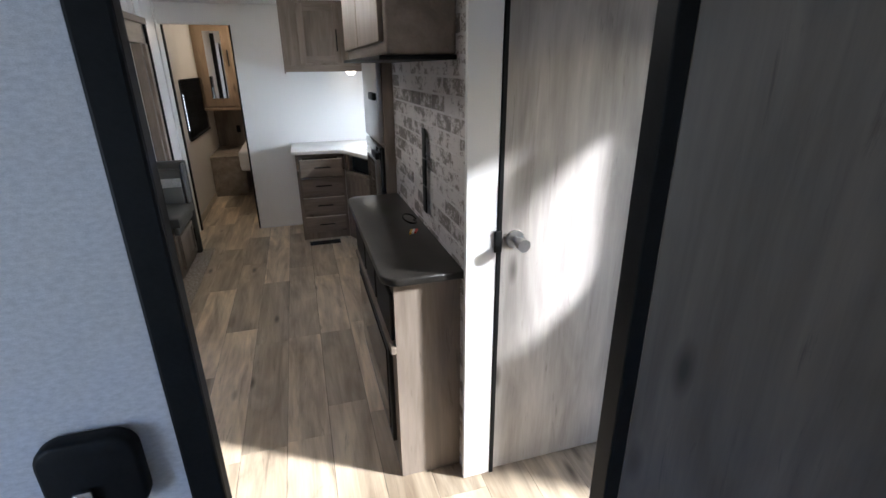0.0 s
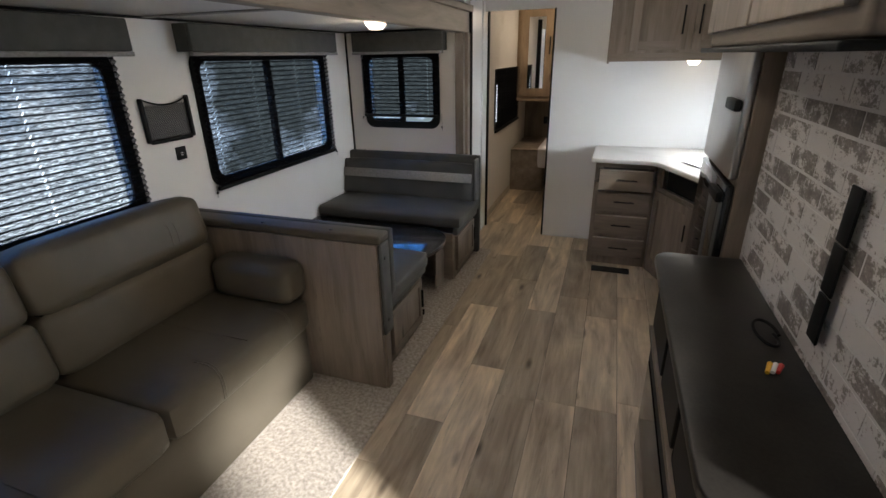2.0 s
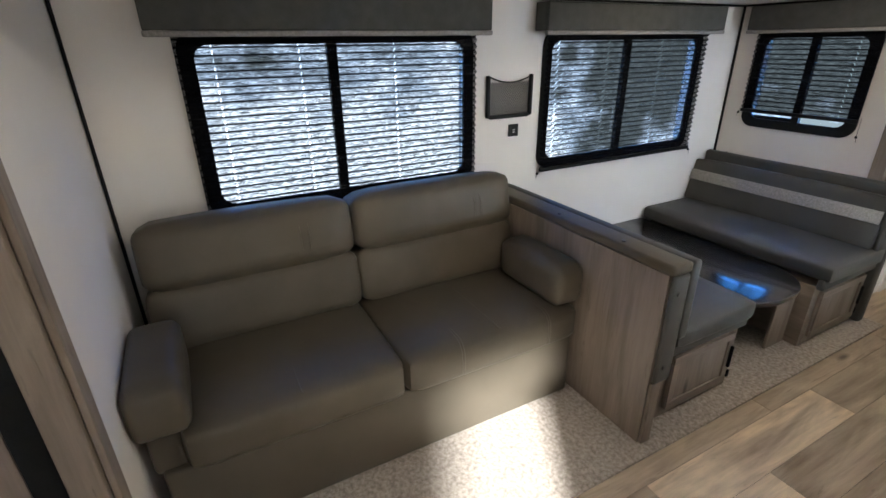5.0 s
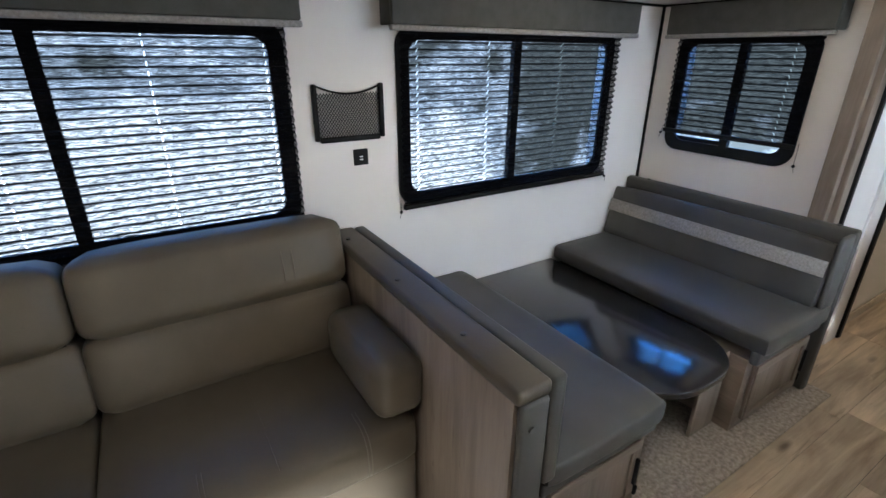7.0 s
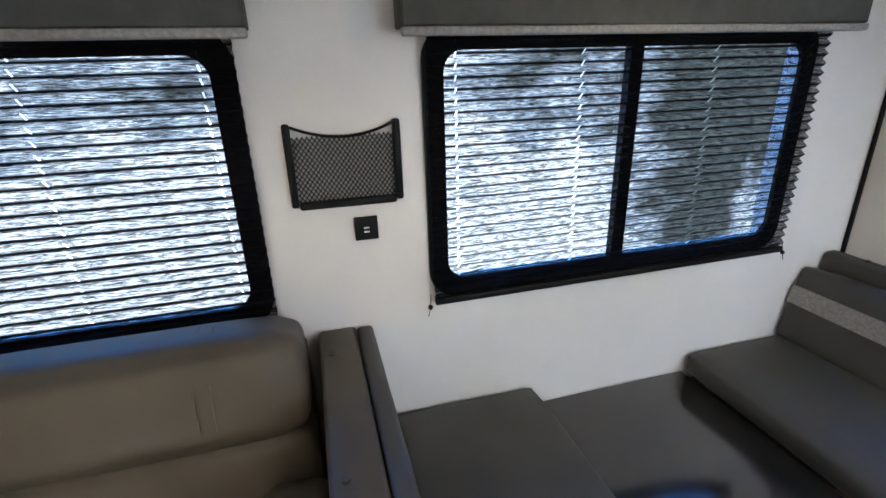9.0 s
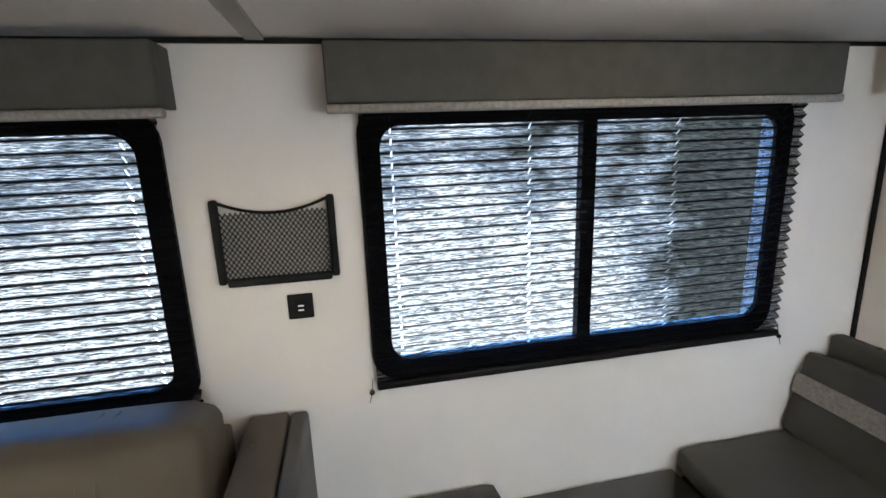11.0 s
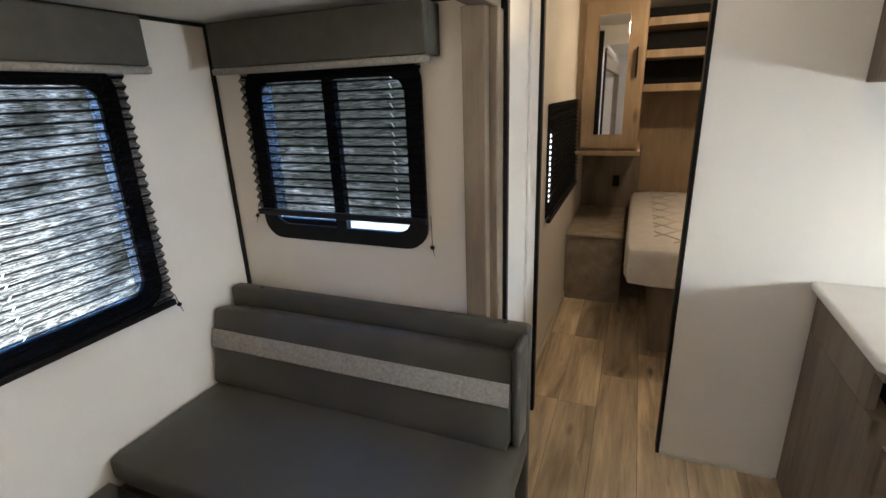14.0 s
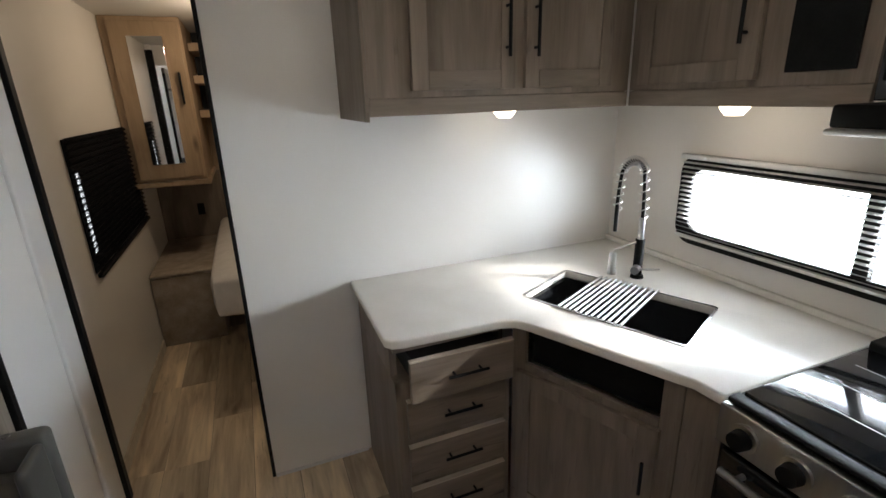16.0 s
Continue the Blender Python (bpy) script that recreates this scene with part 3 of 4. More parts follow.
blind("pleated_blind", "x", -0.892, 5.63, 6.95, 0.90, 1.53, 1, (5.72,), "black pleated blind on the bedroom wall", False)


def valance(axis, at, side, u0, u1, z0, z1, label):
    def b(d0, d1, a, c, lo, hi, r=0.004):
        e, f = sorted((at + side * d0, at + side * d1))
        return bx(e, f, a, c, lo, hi, r) if axis == "x" else bx(a, c, e, f, lo, hi, r)
    v = thing("window_valance", (at, (u0 + u1) / 2, z0) if axis == "x" else ((u0 + u1) / 2, at, z0), label, "valance", "window valances")
    part("front", b(0.09, 0.115, u0, u1, z0 + 0.022, z1, 0.006), M_VAL, v)
    part("side", b(0.002, 0.089, u0, u0 + 0.02, z0 + 0.022, z1), M_VAL, v)
    part("side", b(0.002, 0.089, u1 - 0.02, u1, z0 + 0.022, z1), M_VAL, v)
    part("piping", b(0.086, 0.119, u0 - 0.003, u1 + 0.003, z0, z0 + 0.021, 0.006), M_STRIPE, v, "pale woven welt along the lower edge")


valance("x", -1.95, 1, 0.80, 2.29, 1.685, 1.845, "dark grey upholstered window valance")
valance("x", -1.95, 1, 2.64, 4.105, 1.685, 1.845, "dark grey upholstered window valance")
valance("y", 4.45, -1, -1.83, -1.028, 1.685, 1.850, "short dark grey upholstered window valance")

# kitchen mini blind, raised open slats
kblind = thing("slat_blind", (1.59, 4.02, 1.03), "white slatted blind over the kitchen window", "window blind")
part("head_rail", bx(1.565, 1.597, 3.48, 4.56, 1.375, 1.395, 0.003), M_ALU, kblind)
for i in range(16):
    z = 1.06 + i * 0.02
    part("slat", moved(bx(-0.011, 0.011, 3.49, 4.55, -0.0005, 0.0005), pose(1.578, 0, z, 0, -12 if i > 2 else 25, 0)), M_ALU, kblind, "", False)
part("bottom_rail", bx(1.567, 1.59, 3.49, 4.55, 1.035, 1.047, 0.003), M_ALU, kblind)

# the distance outside, on glowing backdrops
back = setting("backdrop_left", bx(-4.52, -4.5, -4, 10, -0.85, 9), M_BACK, "glowing backdrop of trees and bright sky beyond the windows", "backdrop")
setting("backdrop_front", bx(-4.49, -1.0, 6.5, 6.52, -0.85, 7), M_BACK, "glowing backdrop of trees and bright sky beyond the small window", "backdrop")
setting("backdrop_right", bx(7.0, 7.02, 1.6, 9, -1.2, 6), M_SKYGLOW, "overexposed daylight beyond the kitchen window", "backdrop")
setting("ground", bx(-400, 400, -400, 400, -0.95, -0.85), mottled("outdoor_gravel", (0.16, 0.15, 0.13), (0.26, 0.245, 0.21), 3, 60, 0.95, 0.6), "pale gravel ground outside", "ground")

# entry door, standing half open outward
ent = thing("door_2", (1.66, 0.97, 0.02), "white entry door with a black frame, standing half open", "door")
ent["kind"] = "structure"
EM = pose(1.668, 1.03, 0, 0, 0, -52)


def ep(name, args, m, parent=ent, label="", b=0.003):
    return part(name, moved(bx(*args, b), EM), m, parent, label, False)


for nm, args in (("stile", (0, 0.06, -0.02, 0.02, 0.03, 1.87)), ("stile", (0.60, 0.66, -0.02, 0.02, 0.03, 1.87)), ("rail", (0.06, 0.60, -0.02, 0.02, 1.842, 1.87)),
                 ("rail", (0.06, 0.60, -0.02, 0.02, 0.03, 0.09))):
    ep(nm, args, M_BLACK)
ep("latch_band", (0.061, 0.599, -0.018, 0.018, 0.80, 0.985), M_BLACK, ent, "black latch band")
ep("lower_panel", (0.061, 0.599, -0.012, 0.012, 0.092, 0.798), M_ALU, ent, "white lower panel")
UPRIGHT = Matrix(((1, 0, 0, 0), (0, 0, 1, 0), (0, 1, 0, 0), (0, 0, 0, 1)))
up = moved(moved(prism([(0.061, 0.987), (0.599, 0.987), (0.599, 1.840), (0.061, 1.840)], -0.012, 0.012, 0, rounded(0.10, 0.565, 1.02, 1.66, 0.11, 8)), UPRIGHT), EM)
bmesh.ops.recalc_face_normals(up, faces=up.faces[:])
part("upper_panel", up, M_ALU, ent, "white panel round the window", False)
eg = ep("pane", (0.095, 0.570, -0.003, 0.003, 1.015, 1.665), M_GLASS, ent, "", 0)
eg.visible_shadow = False
part("window_frame", moved(ring("y", -0.017, 0.004, 0.088, 0.577, 1.008, 1.672, 0.02, 0.115), EM), M_BLACK, ent, "black rounded window gasket", False)
for nm, args in (("trim_entry_far", (1.585, 1.664, 1.022, 1.048, 0.02, 1.74)), ("trim_entry_near", (1.585, 1.664, 0.118, 0.14, 0.02, 1.74)), ("trim_entry_head", (1.585, 1.664, 0.141, 1.021, 1.715, 1.74))):
    setting(nm, bx(*args, 0.003), M_BLACK, "black entry door frame", "trim")
latch = thing("door_latch", (0.02, 0.226, 1.205), "black plastic latch plate on the grey partition", "latch")
part("plate", moved(prism(rounded(-0.05, 0.05, -0.055, 0.055, 0.026), 0, 0.022, 0.006), Matrix(((1, 0, 0, 0.020), (0, 0, -1, 0.2255), (0, 1, 0, 1.205), (0, 0, 0, 1)))), M_BLACK, latch)
part("bolt", bx(0.000, 0.020, 0.194, 0.204, 1.178, 1.198, 0.003), M_CHROME, latch, "small chrome bolt")

# ---- lounge ----
setting("carpet", bx(-1.948, -0.625, 0.534, 4.448, 0.0, 0.014, 0.004), M_CARPET, "mottled beige low-pile carpet on the slide-out floor", "carpet")


def cushion(x0, x1, y0, y1, z0, z1, r=0.05, puff=0.02):
    """A padded block with rounded edges and a slightly crowned top."""
    bm = bx(x0, x1, y0, y1, z0, z1)
    bmesh.ops.subdivide_edges(bm, edges=bm.edges[:], cuts=7, use_grid_fill=True)
    cx, cy, cz = (x0 + x1) / 2, (y0 + y1) / 2, (z0 + z1) / 2
    hx, hy, hz = (x1 - x0) / 2, (y1 - y0) / 2, (z1 - z0) / 2
    for v in bm.verts:
        d = Vector(((v.co.x - cx) / hx, (v.co.y - cy) / hy, (v.co.z - cz) / hz))
        # pack the inner rows toward the edges so that the rounding stays tight
        w = [math.copysign(abs(a) ** 0.55, a) for a in d]
        p = Vector((cx + w[0] * hx, cy + w[1] * hy, cz + w[2] * hz))
        c = Vector((min(max(p.x, x0 + r), x1 - r), min(max(p.y, y0 + r), y1 - r), min(max(p.z, z0 + r), z1 - r)))
        o = p - c
        if o.length > 1e-6:
            p = c + o.normalized() * min(r, max(abs(o.x), abs(o.y), abs(o.z)))
        soft = (1 - d.x ** 2) * (1 - d.y ** 2) + (1 - d.x ** 2) * (1 - d.z ** 2) * 0.4 + (1 - d.y ** 2) * (1 - d.z ** 2) * 0.4
        n = Vector((d.x * (abs(d.x) > 0.99), d.y * (abs(d.y) > 0.99), d.z * (abs(d.z) > 0.99)))
        v.co = p + n * puff * min(soft, 1) + Vector((0, 0, 0.003 * noise.noise(p * 6)))
    return bm


sofa = thing("sofa", (-1.5, 1.45, 0.014), "grey-brown leatherette two-seat sofa bed with split back cushions", "sofa")
part("base", bx(-1.86, -1.125, 0.58, 2.325, 0.014, 0.36, 0.012), M_LEATHER, sofa, "smooth upholstered front base")
for y0, y1 in ((0.66, 1.442), (1.448, 2.32)):
    st = part("seat_cushion", cushion(-1.72, -1.085, y0, y1, 0.35, 0.525, 0.04, 0.012), M_LEATHER, sofa)
    part("seam", bx(-1.60, -1.10, (y0 + y1) / 2 - 0.003, (y0 + y1) / 2 + 0.003, 0.533, 0.5375), M_LEATHER, st)
for y0, y1 in ((0.60, 1.45), (1.455, 2.318)):
    tilt = Matrix.Translation((-1.72, 0, 0.5)) @ pose(0, 0, 0, 0, -11, 0) @ Matrix.Translation((1.72, 0, -0.5))
    bc = part("back_cushion", moved(cushion(-1.76, -1.58, y0, y1, 0.50, 0.768, 0.045, 0.02), tilt), M_LEATHER, sofa)
    part("head_roll", moved(cushion(-1.79, -1.565, y0 + 0.004, y1 - 0.004, 0.757, 1.015, 0.05, 0.016), tilt), M_LEATHER, bc)
    for d in (-0.018, 0.018):
        yc = y0 + (y1 - y0) * 0.74 + d
        part("stitch", moved(tube([(-1.70, yc, 1.030), (-1.63, yc, 1.026), (-1.575, yc, 0.990), (-1.551, yc, 0.89), (-1.558, yc, 0.82)], 0.0016, 6), tilt), M_STITCH, bc, "paired stitch line")
    # black bar paints the shade of the crease under the head roll
    part("seam", moved(bx(-1.66, -1.612, y0 + 0.03, y1 - 0.03, 0.757, 0.768, 0.002), tilt), M_SHADE_VENT, bc)
droop = Matrix.Translation((-1.6, 0, 0.6)) @ pose(0, 0, 0, 0, 2, 0) @ Matrix.Translation((1.6, 0, -0.6))
part("armrest", moved(cushion(-1.52, -1.085, 0.536, 0.705, 0.545, 0.735, 0.034, 0.012), droop), M_LEATHER, sofa, "padded armrest by the wall")
for y in (1.684, 1.696, 2.132, 2.144):
    part("stitch", tube([(-1.20, y, 0.5385), (-1.13, y, 0.537), (-1.098, y, 0.523), (-1.078, y, 0.49), (-1.0735, y, 0.44), (-1.077, y, 0.385)], 0.0018, 6), M_STITCH, sofa, "paired stitch line")
part("arm_base", bx(-1.70, -1.15, 0.555, 0.66, 0.34, 0.56, 0.02), M_LEATHER, sofa)
part("back_panel", bx(-1.90, -1.82, 0.60, 2.32, 0.014, 0.90, 0.01), M_LEATHER, sofa)
bol = link("bolster_pillow", cushion(-1.57, -1.10, 2.185, 2.357, 0.528, 0.725, 0.05, 0.012), M_LEATHER, True)
tagged(bol, "grey-brown leatherette bolster pillow on the sofa seat", "pillow")

pony = thing("half_wall", (-1.28, 2.4, 0.014), "wood-grain half wall with a padded cap between sofa and dinette", "partition")
part("panel", bx(-1.945, -0.70, 2.360, 2.395, 0.014, 0.838), M_CAB, pony, "grey-brown wood panel", False)
part("cap", bx(-1.945, -0.676, 2.352, 2.462, 0.840, 0.885, 0.012), M_LEATHER, pony, "padded grey vinyl cap")
part("back_pad", bx(-1.94, -0.676, 2.465, 2.514, 0.53, 0.883, 0.012), M_VINYL, pony, "padded backrest of the near bench")
part("end_pad", bx(-0.699, -0.676, 2.366, 2.460, 0.34, 0.838, 0.012), M_VINYL, pony, "padded vinyl end strip")
part("foot", bx(-0.699, -0.683, 2.366, 2.42, 0.014, 0.338, 0.003), M_CAB, pony, "wood end strip", False)
for x, z in ((-0.674, 0.76), (-0.674, 0.42)):
    part("button", cyl((x - 0.006, 2.40, z), (x + 0.004, 2.40, z), 0.009, n=14), M_VINYL, pony)
for x in (-1.80, -1.35, -0.95):
    part("button", cyl((x, 2.385, 0.883), (x, 2.385, 0.891), 0.009, n=14), M_VINYL, pony)


def bench(y0, y1, label, near):
    """A dinette bench: wood box with a framed end panel and a seat cushion."""
    b = thing("dinette_bench", (-1.3, (y0 + y1) / 2, 0.014), label, "bench", "dinette benches")
    part("body", bx(-1.945, -0.765, y0 + 0.005, y1 - 0.005, 0.014, 0.40), M_CABX, b, "wood-grain bench box", False)
    f = part("door", bx(-0.762, -0.748, y0 + 0.06, y1 - 0.06, 0.07, 0.36, 0.002), M_CAB, b, "framed end door", False)
    for a, c, lo, hi in ((y0 + 0.06, y1 - 0.06, 0.32, 0.36), (y0 + 0.06, y1 - 0.06, 0.07, 0.11), (y0 + 0.06, y0 + 0.10, 0.111, 0.319), (y1 - 0.10, y1 - 0.06, 0.111, 0.319)):
        part("frame_strip", bx(-0.747, -0.738, a, c, lo, hi, 0.002), M_CABY if hi - lo < 0.1 else M_CAB, f, "", False)
    part("handle", bx(-0.736, -0.722, y1 - 0.085, y1 - 0.073, 0.17, 0.29, 0.003), M_BLACK, f, "black bar handle")
    part("hinge", bx(-0.747, -0.735, y1 - 0.05, y1 - 0.035, 0.09, 0.13, 0.003), M_BLACK, b, "black hinge")
    part("apron", bx(-0.768, -0.728, y0 + 0.004, y1 - 0.004, 0.385, 0.455, 0.012), M_VINYL, b, "vinyl-covered seat edge")
    part("seat_cushion", cushion(-1.945, -0.705, y0, y1, 0.435, 0.535, 0.03, 0.008), M_VINYL, b)
    return b


bench(2.518, 3.072, "grey vinyl dinette bench backing onto the half wall", True)
far_bench = bench(3.735, 4.33, "grey vinyl dinette bench under the small window with striped backrest", False)
lean = Matrix.Translation((0, 4.17, 0.535)) @ pose(0, 0, 0, -13, 0, 0) @ Matrix.Translation((0, -4.17, -0.535))
rest = part("backrest", moved(cushion(-1.945, -0.745, 4.170, 4.262, 0.530, 0.845, 0.022, 0.006), lean), M_VINYL, far_bench)
part("stripe", moved(bx(-1.94, -0.747, 4.1605, 4.168, 0.685, 0.760, 0.003), lean), M_STRIPE, rest, "pale woven stripe across the backrest")
part("backrest_board", bx(-1.945, -0.715, 4.336, 4.396, 0.014, 0.885, 0.018, 3), M_VINYL, far_bench, "padded upright back board")
part("end_pad", bx(-0.743, -0.716, 4.215, 4.335, 0.43, 0.872, 0.013, 3), M_VINYL, far_bench)
for x in (-1.80, -0.80):
    part("button", cyl((x, 4.366, 0.883), (x, 4.366, 0.890), 0.009, n=14), M_VINYL, far_bench)
tbl = thing("dinette_table", (-1.3, 3.4, 0.014), "dark laminate dinette table lowered level with the benches", "table")
part("tabletop", prism(rounded(-1.945, -0.735, 3.08, 3.73, 0.28, 10, (0, 1, 1, 0)), 0.415, 0.445, 0.006), M_TABLE, tbl, "dark glossy stone-look top")
part("leg", bx(-1.20, -1.10, 3.35, 3.45, 0.014, 0.414, 0.01), M_BLACK, tbl)
part("support_panel", bx(-0.85, -0.835, 3.55, 3.728, 0.014, 0.414, 0.002), M_CAB, tbl, "wood support panel", False)

pouch = thing("mesh_pocket", (-1.935, 2.49, 1.26), "black mesh storage pocket on the slide-out wall", "storage pocket")
part("back_sheet", bx(-1.9485, -1.946, 2.345, 2.62, 1.275, 1.45), mat("net_backing", (0.42, 0.41, 0.39), 0.8), pouch, "", False)
for args in ((2.330, 2.350, 1.27, 1.49), (2.615, 2.635, 1.27, 1.49), (2.3505, 2.6145, 1.262, 1.284)):
    part("frame_bar", bx(-1.948, -1.925, *args, 0.006), M_BLACK, pouch)
bmr = tube([(-1.93, 2.350 + i * 0.0133, 1.452 + 0.03 * ((i - 10) / 10) ** 2) for i in range(21)], 0.004)
part("top_cord", bmr, M_BLACK, pouch)
net = bmesh.new()
for k in range(-16, 22):
    for sg in (1, -1):
        u0, z0, u1, z1 = 2.351, 1.284, 2.614, 1.456
        base = u0 + k * 0.0125
        pa, pb = (base, z0), (base + (z1 - z0) * 0.75, z1)
        if sg < 0:
            pa, pb = (pb[0], z0), (pa[0], z1)
        # clip to the pocket's width
        def clip(p, q, lo, hi):
            t0, t1 = 0.0, 1.0
            d = q[0] - p[0]
            ta, tb = sorted(((lo - p[0]) / d, (hi - p[0]) / d))
            t0, t1 = max(t0, ta), min(t1, tb)
            return None if t1 - t0 < 0.02 else [(p[0] + d * t, p[1] + (q[1] - p[1]) * t) for t in (t0, t1)]
        seg = clip(pa, pb, u0, u1)
        if seg:
            cyl((-1.934, *seg[0]), (-1.934, *seg[1]), 0.0014, n=5, bm=net)
part("net", net, M_BLACK, pouch, "fine black diamond net", False)
outl = thing("wall_outlet", (-1.945, 2.545, 1.17), "black charging outlet plate on the slide-out wall", "outlet")
part("plate", bx(-1.949, -1.940, 2.490, 2.556, 1.155, 1.224, 0.003), M_BLACK, outl)
for z in (1.178, 1.19):
    part("port", bx(-1.9395, -1.9385, 2.516, 2.531, z, z + 0.004), M_LINE, outl, "", False)


def puck(x, y, z, r, label):
    p = thing("ceiling_light", (x, y, z), label, "light", "puck lights")
    part("rim", cyl((x, y, z - 0.008), (x, y, z - 0.001), r + 0.006, n=32), M_WHITE, p)
    lens = cyl((x, y, z - 0.024), (x, y, z - 0.009), r * 0.92, r, 32)
    cyl((x, y, z - 0.048), (x, y, z - 0.024), r * 0.55, r * 0.92, 32, lens)
    part("lens", lens, M_LENS, p, "lit frosted lens")


puck(-1.116, 3.363, 1.866, 0.065, "round lit puck light in the slide-out ceiling")

# ---- media console ----
con = thing("media_console", (0.65, 1.77, 0), "grey-brown wood media console with a dark rounded top and built-in fireplace", "cabinet")
part("top", prism(rounded(0.50, 0.80, 1.185, 2.385, 0.07, 8, (1, 0, 0, 1)), 0.915, 0.945, 0.006), M_DTOP, con, "dark stone-look laminate top")
part("body", bx(0.545, 0.80, 1.235, 2.36, 0, 0.914), M_CAB, con, "", False)
part("firebox", bx(0.528, 0.544, 1.32, 2.24, 0.12, 0.60, 0.003), M_BLACK, con, "black fireplace surround", False)
part("fire_glass", bx(0.522, 0.5275, 1.36, 2.20, 0.16, 0.56, 0.002), M_GLASSBLACK, con, "dark fireplace glass", False)
# black slabs on the front give the shade of open compartments
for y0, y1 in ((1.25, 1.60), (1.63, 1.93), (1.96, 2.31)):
    part("cubby_shade", bx(0.532, 0.5445, y0, y1, 0.66, 0.86, 0.012), M_BLACK, con, "black slab standing for the shade of an open compartment", False)
part("trim_rail", bx(0.524, 0.544, 1.23, 2.33, 0.615, 0.645, 0.003), M_CABY, con, "", False)
ub = thing("upper_media_cabinet", (0.65, 1.85, 1.67), "dark wood upper cabinet over the brick wall", "cabinet")
part("body", bx(0.57, 0.80, 1.285, 2.40, 1.67, CEIL - 0.002, 0.012), M_CABY, ub)
part("door", bx(0.552, 0.569, 1.32, 1.83, 1.71, CEIL - 0.02, 0.003), M_CAB, ub, "", False)
part("door", bx(0.552, 0.569, 1.85, 2.37, 1.71, CEIL - 0.02, 0.003), M_CAB, ub, "", False)
part("light_rail", bx(0.545, 0.80, 1.28, 2.405, 1.655, 1.669, 0.004), M_BLACK, ub)
sl = thing("cable_cover", (0.785, 1.68, 1.02), "black vertical cable plate on the brick wall", "cable cover")
for z0, z1 in ((1.03, 1.145), (1.15, 1.265), (1.27, 1.395)):
    part("plate", bx(0.780, 0.7865, 1.65, 1.705, z0, z1, 0.002), M_BLACK, sl)
cb = thing("loose_cable", (0.74, 1.76, 0.945), "loop of black cable with red and yellow plugs", "cable")
lp = tube([(0.735 + 0.03 * math.cos(t), 1.80 + 0.055 * math.sin(t), 0.951 + 0.012 + 0.012 * math.sin(t * 0.7)) for t in [i * 0.26 for i in range(27)]], 0.0045)
part("cord", lp, M_BLACK, cb)
for i, m in enumerate((M_YELLOW, M_LINE, M_RED)):
    part("plug", cyl((0.70 + i * 0.012, 1.63 + 0.004 * i, 0.952), (0.715 + i * 0.012, 1.67, 0.953), 0.005, 0.0065, 10), m, cb, ("yellow plug", "white plug", "red plug")[i])

# ---- fridge and range ----
fr = thing("refrigerator", (1.15, 2.73, 0), "two-door refrigerator, brushed steel above and dark below", "refrigerator")
part("body", bx(0.745, 1.58, 2.44, 3.02, 0, 1.80, 0.004), M_CAB, fr, "", False)
part("upper_door", bx(0.715, 0.744, 2.45, 3.01, 1.22, 1.78, 0.008), M_STEEL, fr, "brushed steel freezer door")
part("lower_door", bx(0.715, 0.744, 2.45, 3.01, 0.12, 1.20, 0.008), M_GLASSBLACK, fr, "black glossy lower door")
part("handle", bx(0.69, 0.714, 2.46, 2.62, 1.46, 1.50, 0.006), M_BLACK, fr, "black handle")
part("handle", bx(0.69, 0.714, 2.46, 2.62, 1.13, 1.17, 0.006), M_BLACK, fr, "black handle")
rg = thing("range_cooker", (1.2, 3.4, 0), "stainless gas range with a black glass lid and knobs", "stove")
part("body", bx(0.90, 1.59, 3.10, 3.735, 0, 0.905), M_BLACK, rg, "", False)
part("control_panel", bx(0.872, 0.899, 3.10, 3.735, 0.79, 0.90, 0.004), M_STEEL, rg, "brushed steel control panel")
part("glass_lid", bx(0.93, 1.44, 3.115, 3.72, 0.906, 0.922, 0.004), M_GLASSBLACK, rg, "black glass lid")
part("front_trim", bx(0.888, 0.928, 3.105, 3.73, 0.906, 0.917, 0.003), M_BLACK, rg)
part("hinge_bar", bx(1.445, 1.58, 3.115, 3.72, 0.906, 0.945, 0.006), M_BLACK, rg, "black vent bar at the rear")
for x in (1.05, 1.18, 1.31):
    part("print_line", bx(x, x + 0.004, 3.16, 3.68, 0.9222, 0.9226), M_LINE, rg, "", False)
for i in range(5):
    y = 3.66 - i * 0.12
    kb = cyl((0.871, y, 0.845), (0.862, y, 0.845), 0.036, n=28)
    k = part("knob_ring", kb, M_STEEL, rg, "steel knob collar")
    part("knob", cyl((0.861, y, 0.845), (0.835, y, 0.845), 0.026, 0.023, 24), M_BLACK, k, "black knob")
part("oven_door", bx(0.878, 0.899, 3.12, 3.72, 0.18, 0.77, 0.006), M_GLASSBLACK, rg, "black glass oven door")
hb = cyl((0.845, 3.15, 0.735), (0.845, 3.69, 0.735), 0.011)
for y in (3.19, 3.65):
    cyl((0.845, y, 0.735), (0.879, y, 0.735), 0.008, bm=hb)
part("oven_handle", hb, M_STEEL, rg, "brushed steel bar handle")

# ---- kitchen corner ----
SINK = [(0.775, 4.525), (1.095, 4.685), (1.345, 4.125), (1.02, 3.965)]


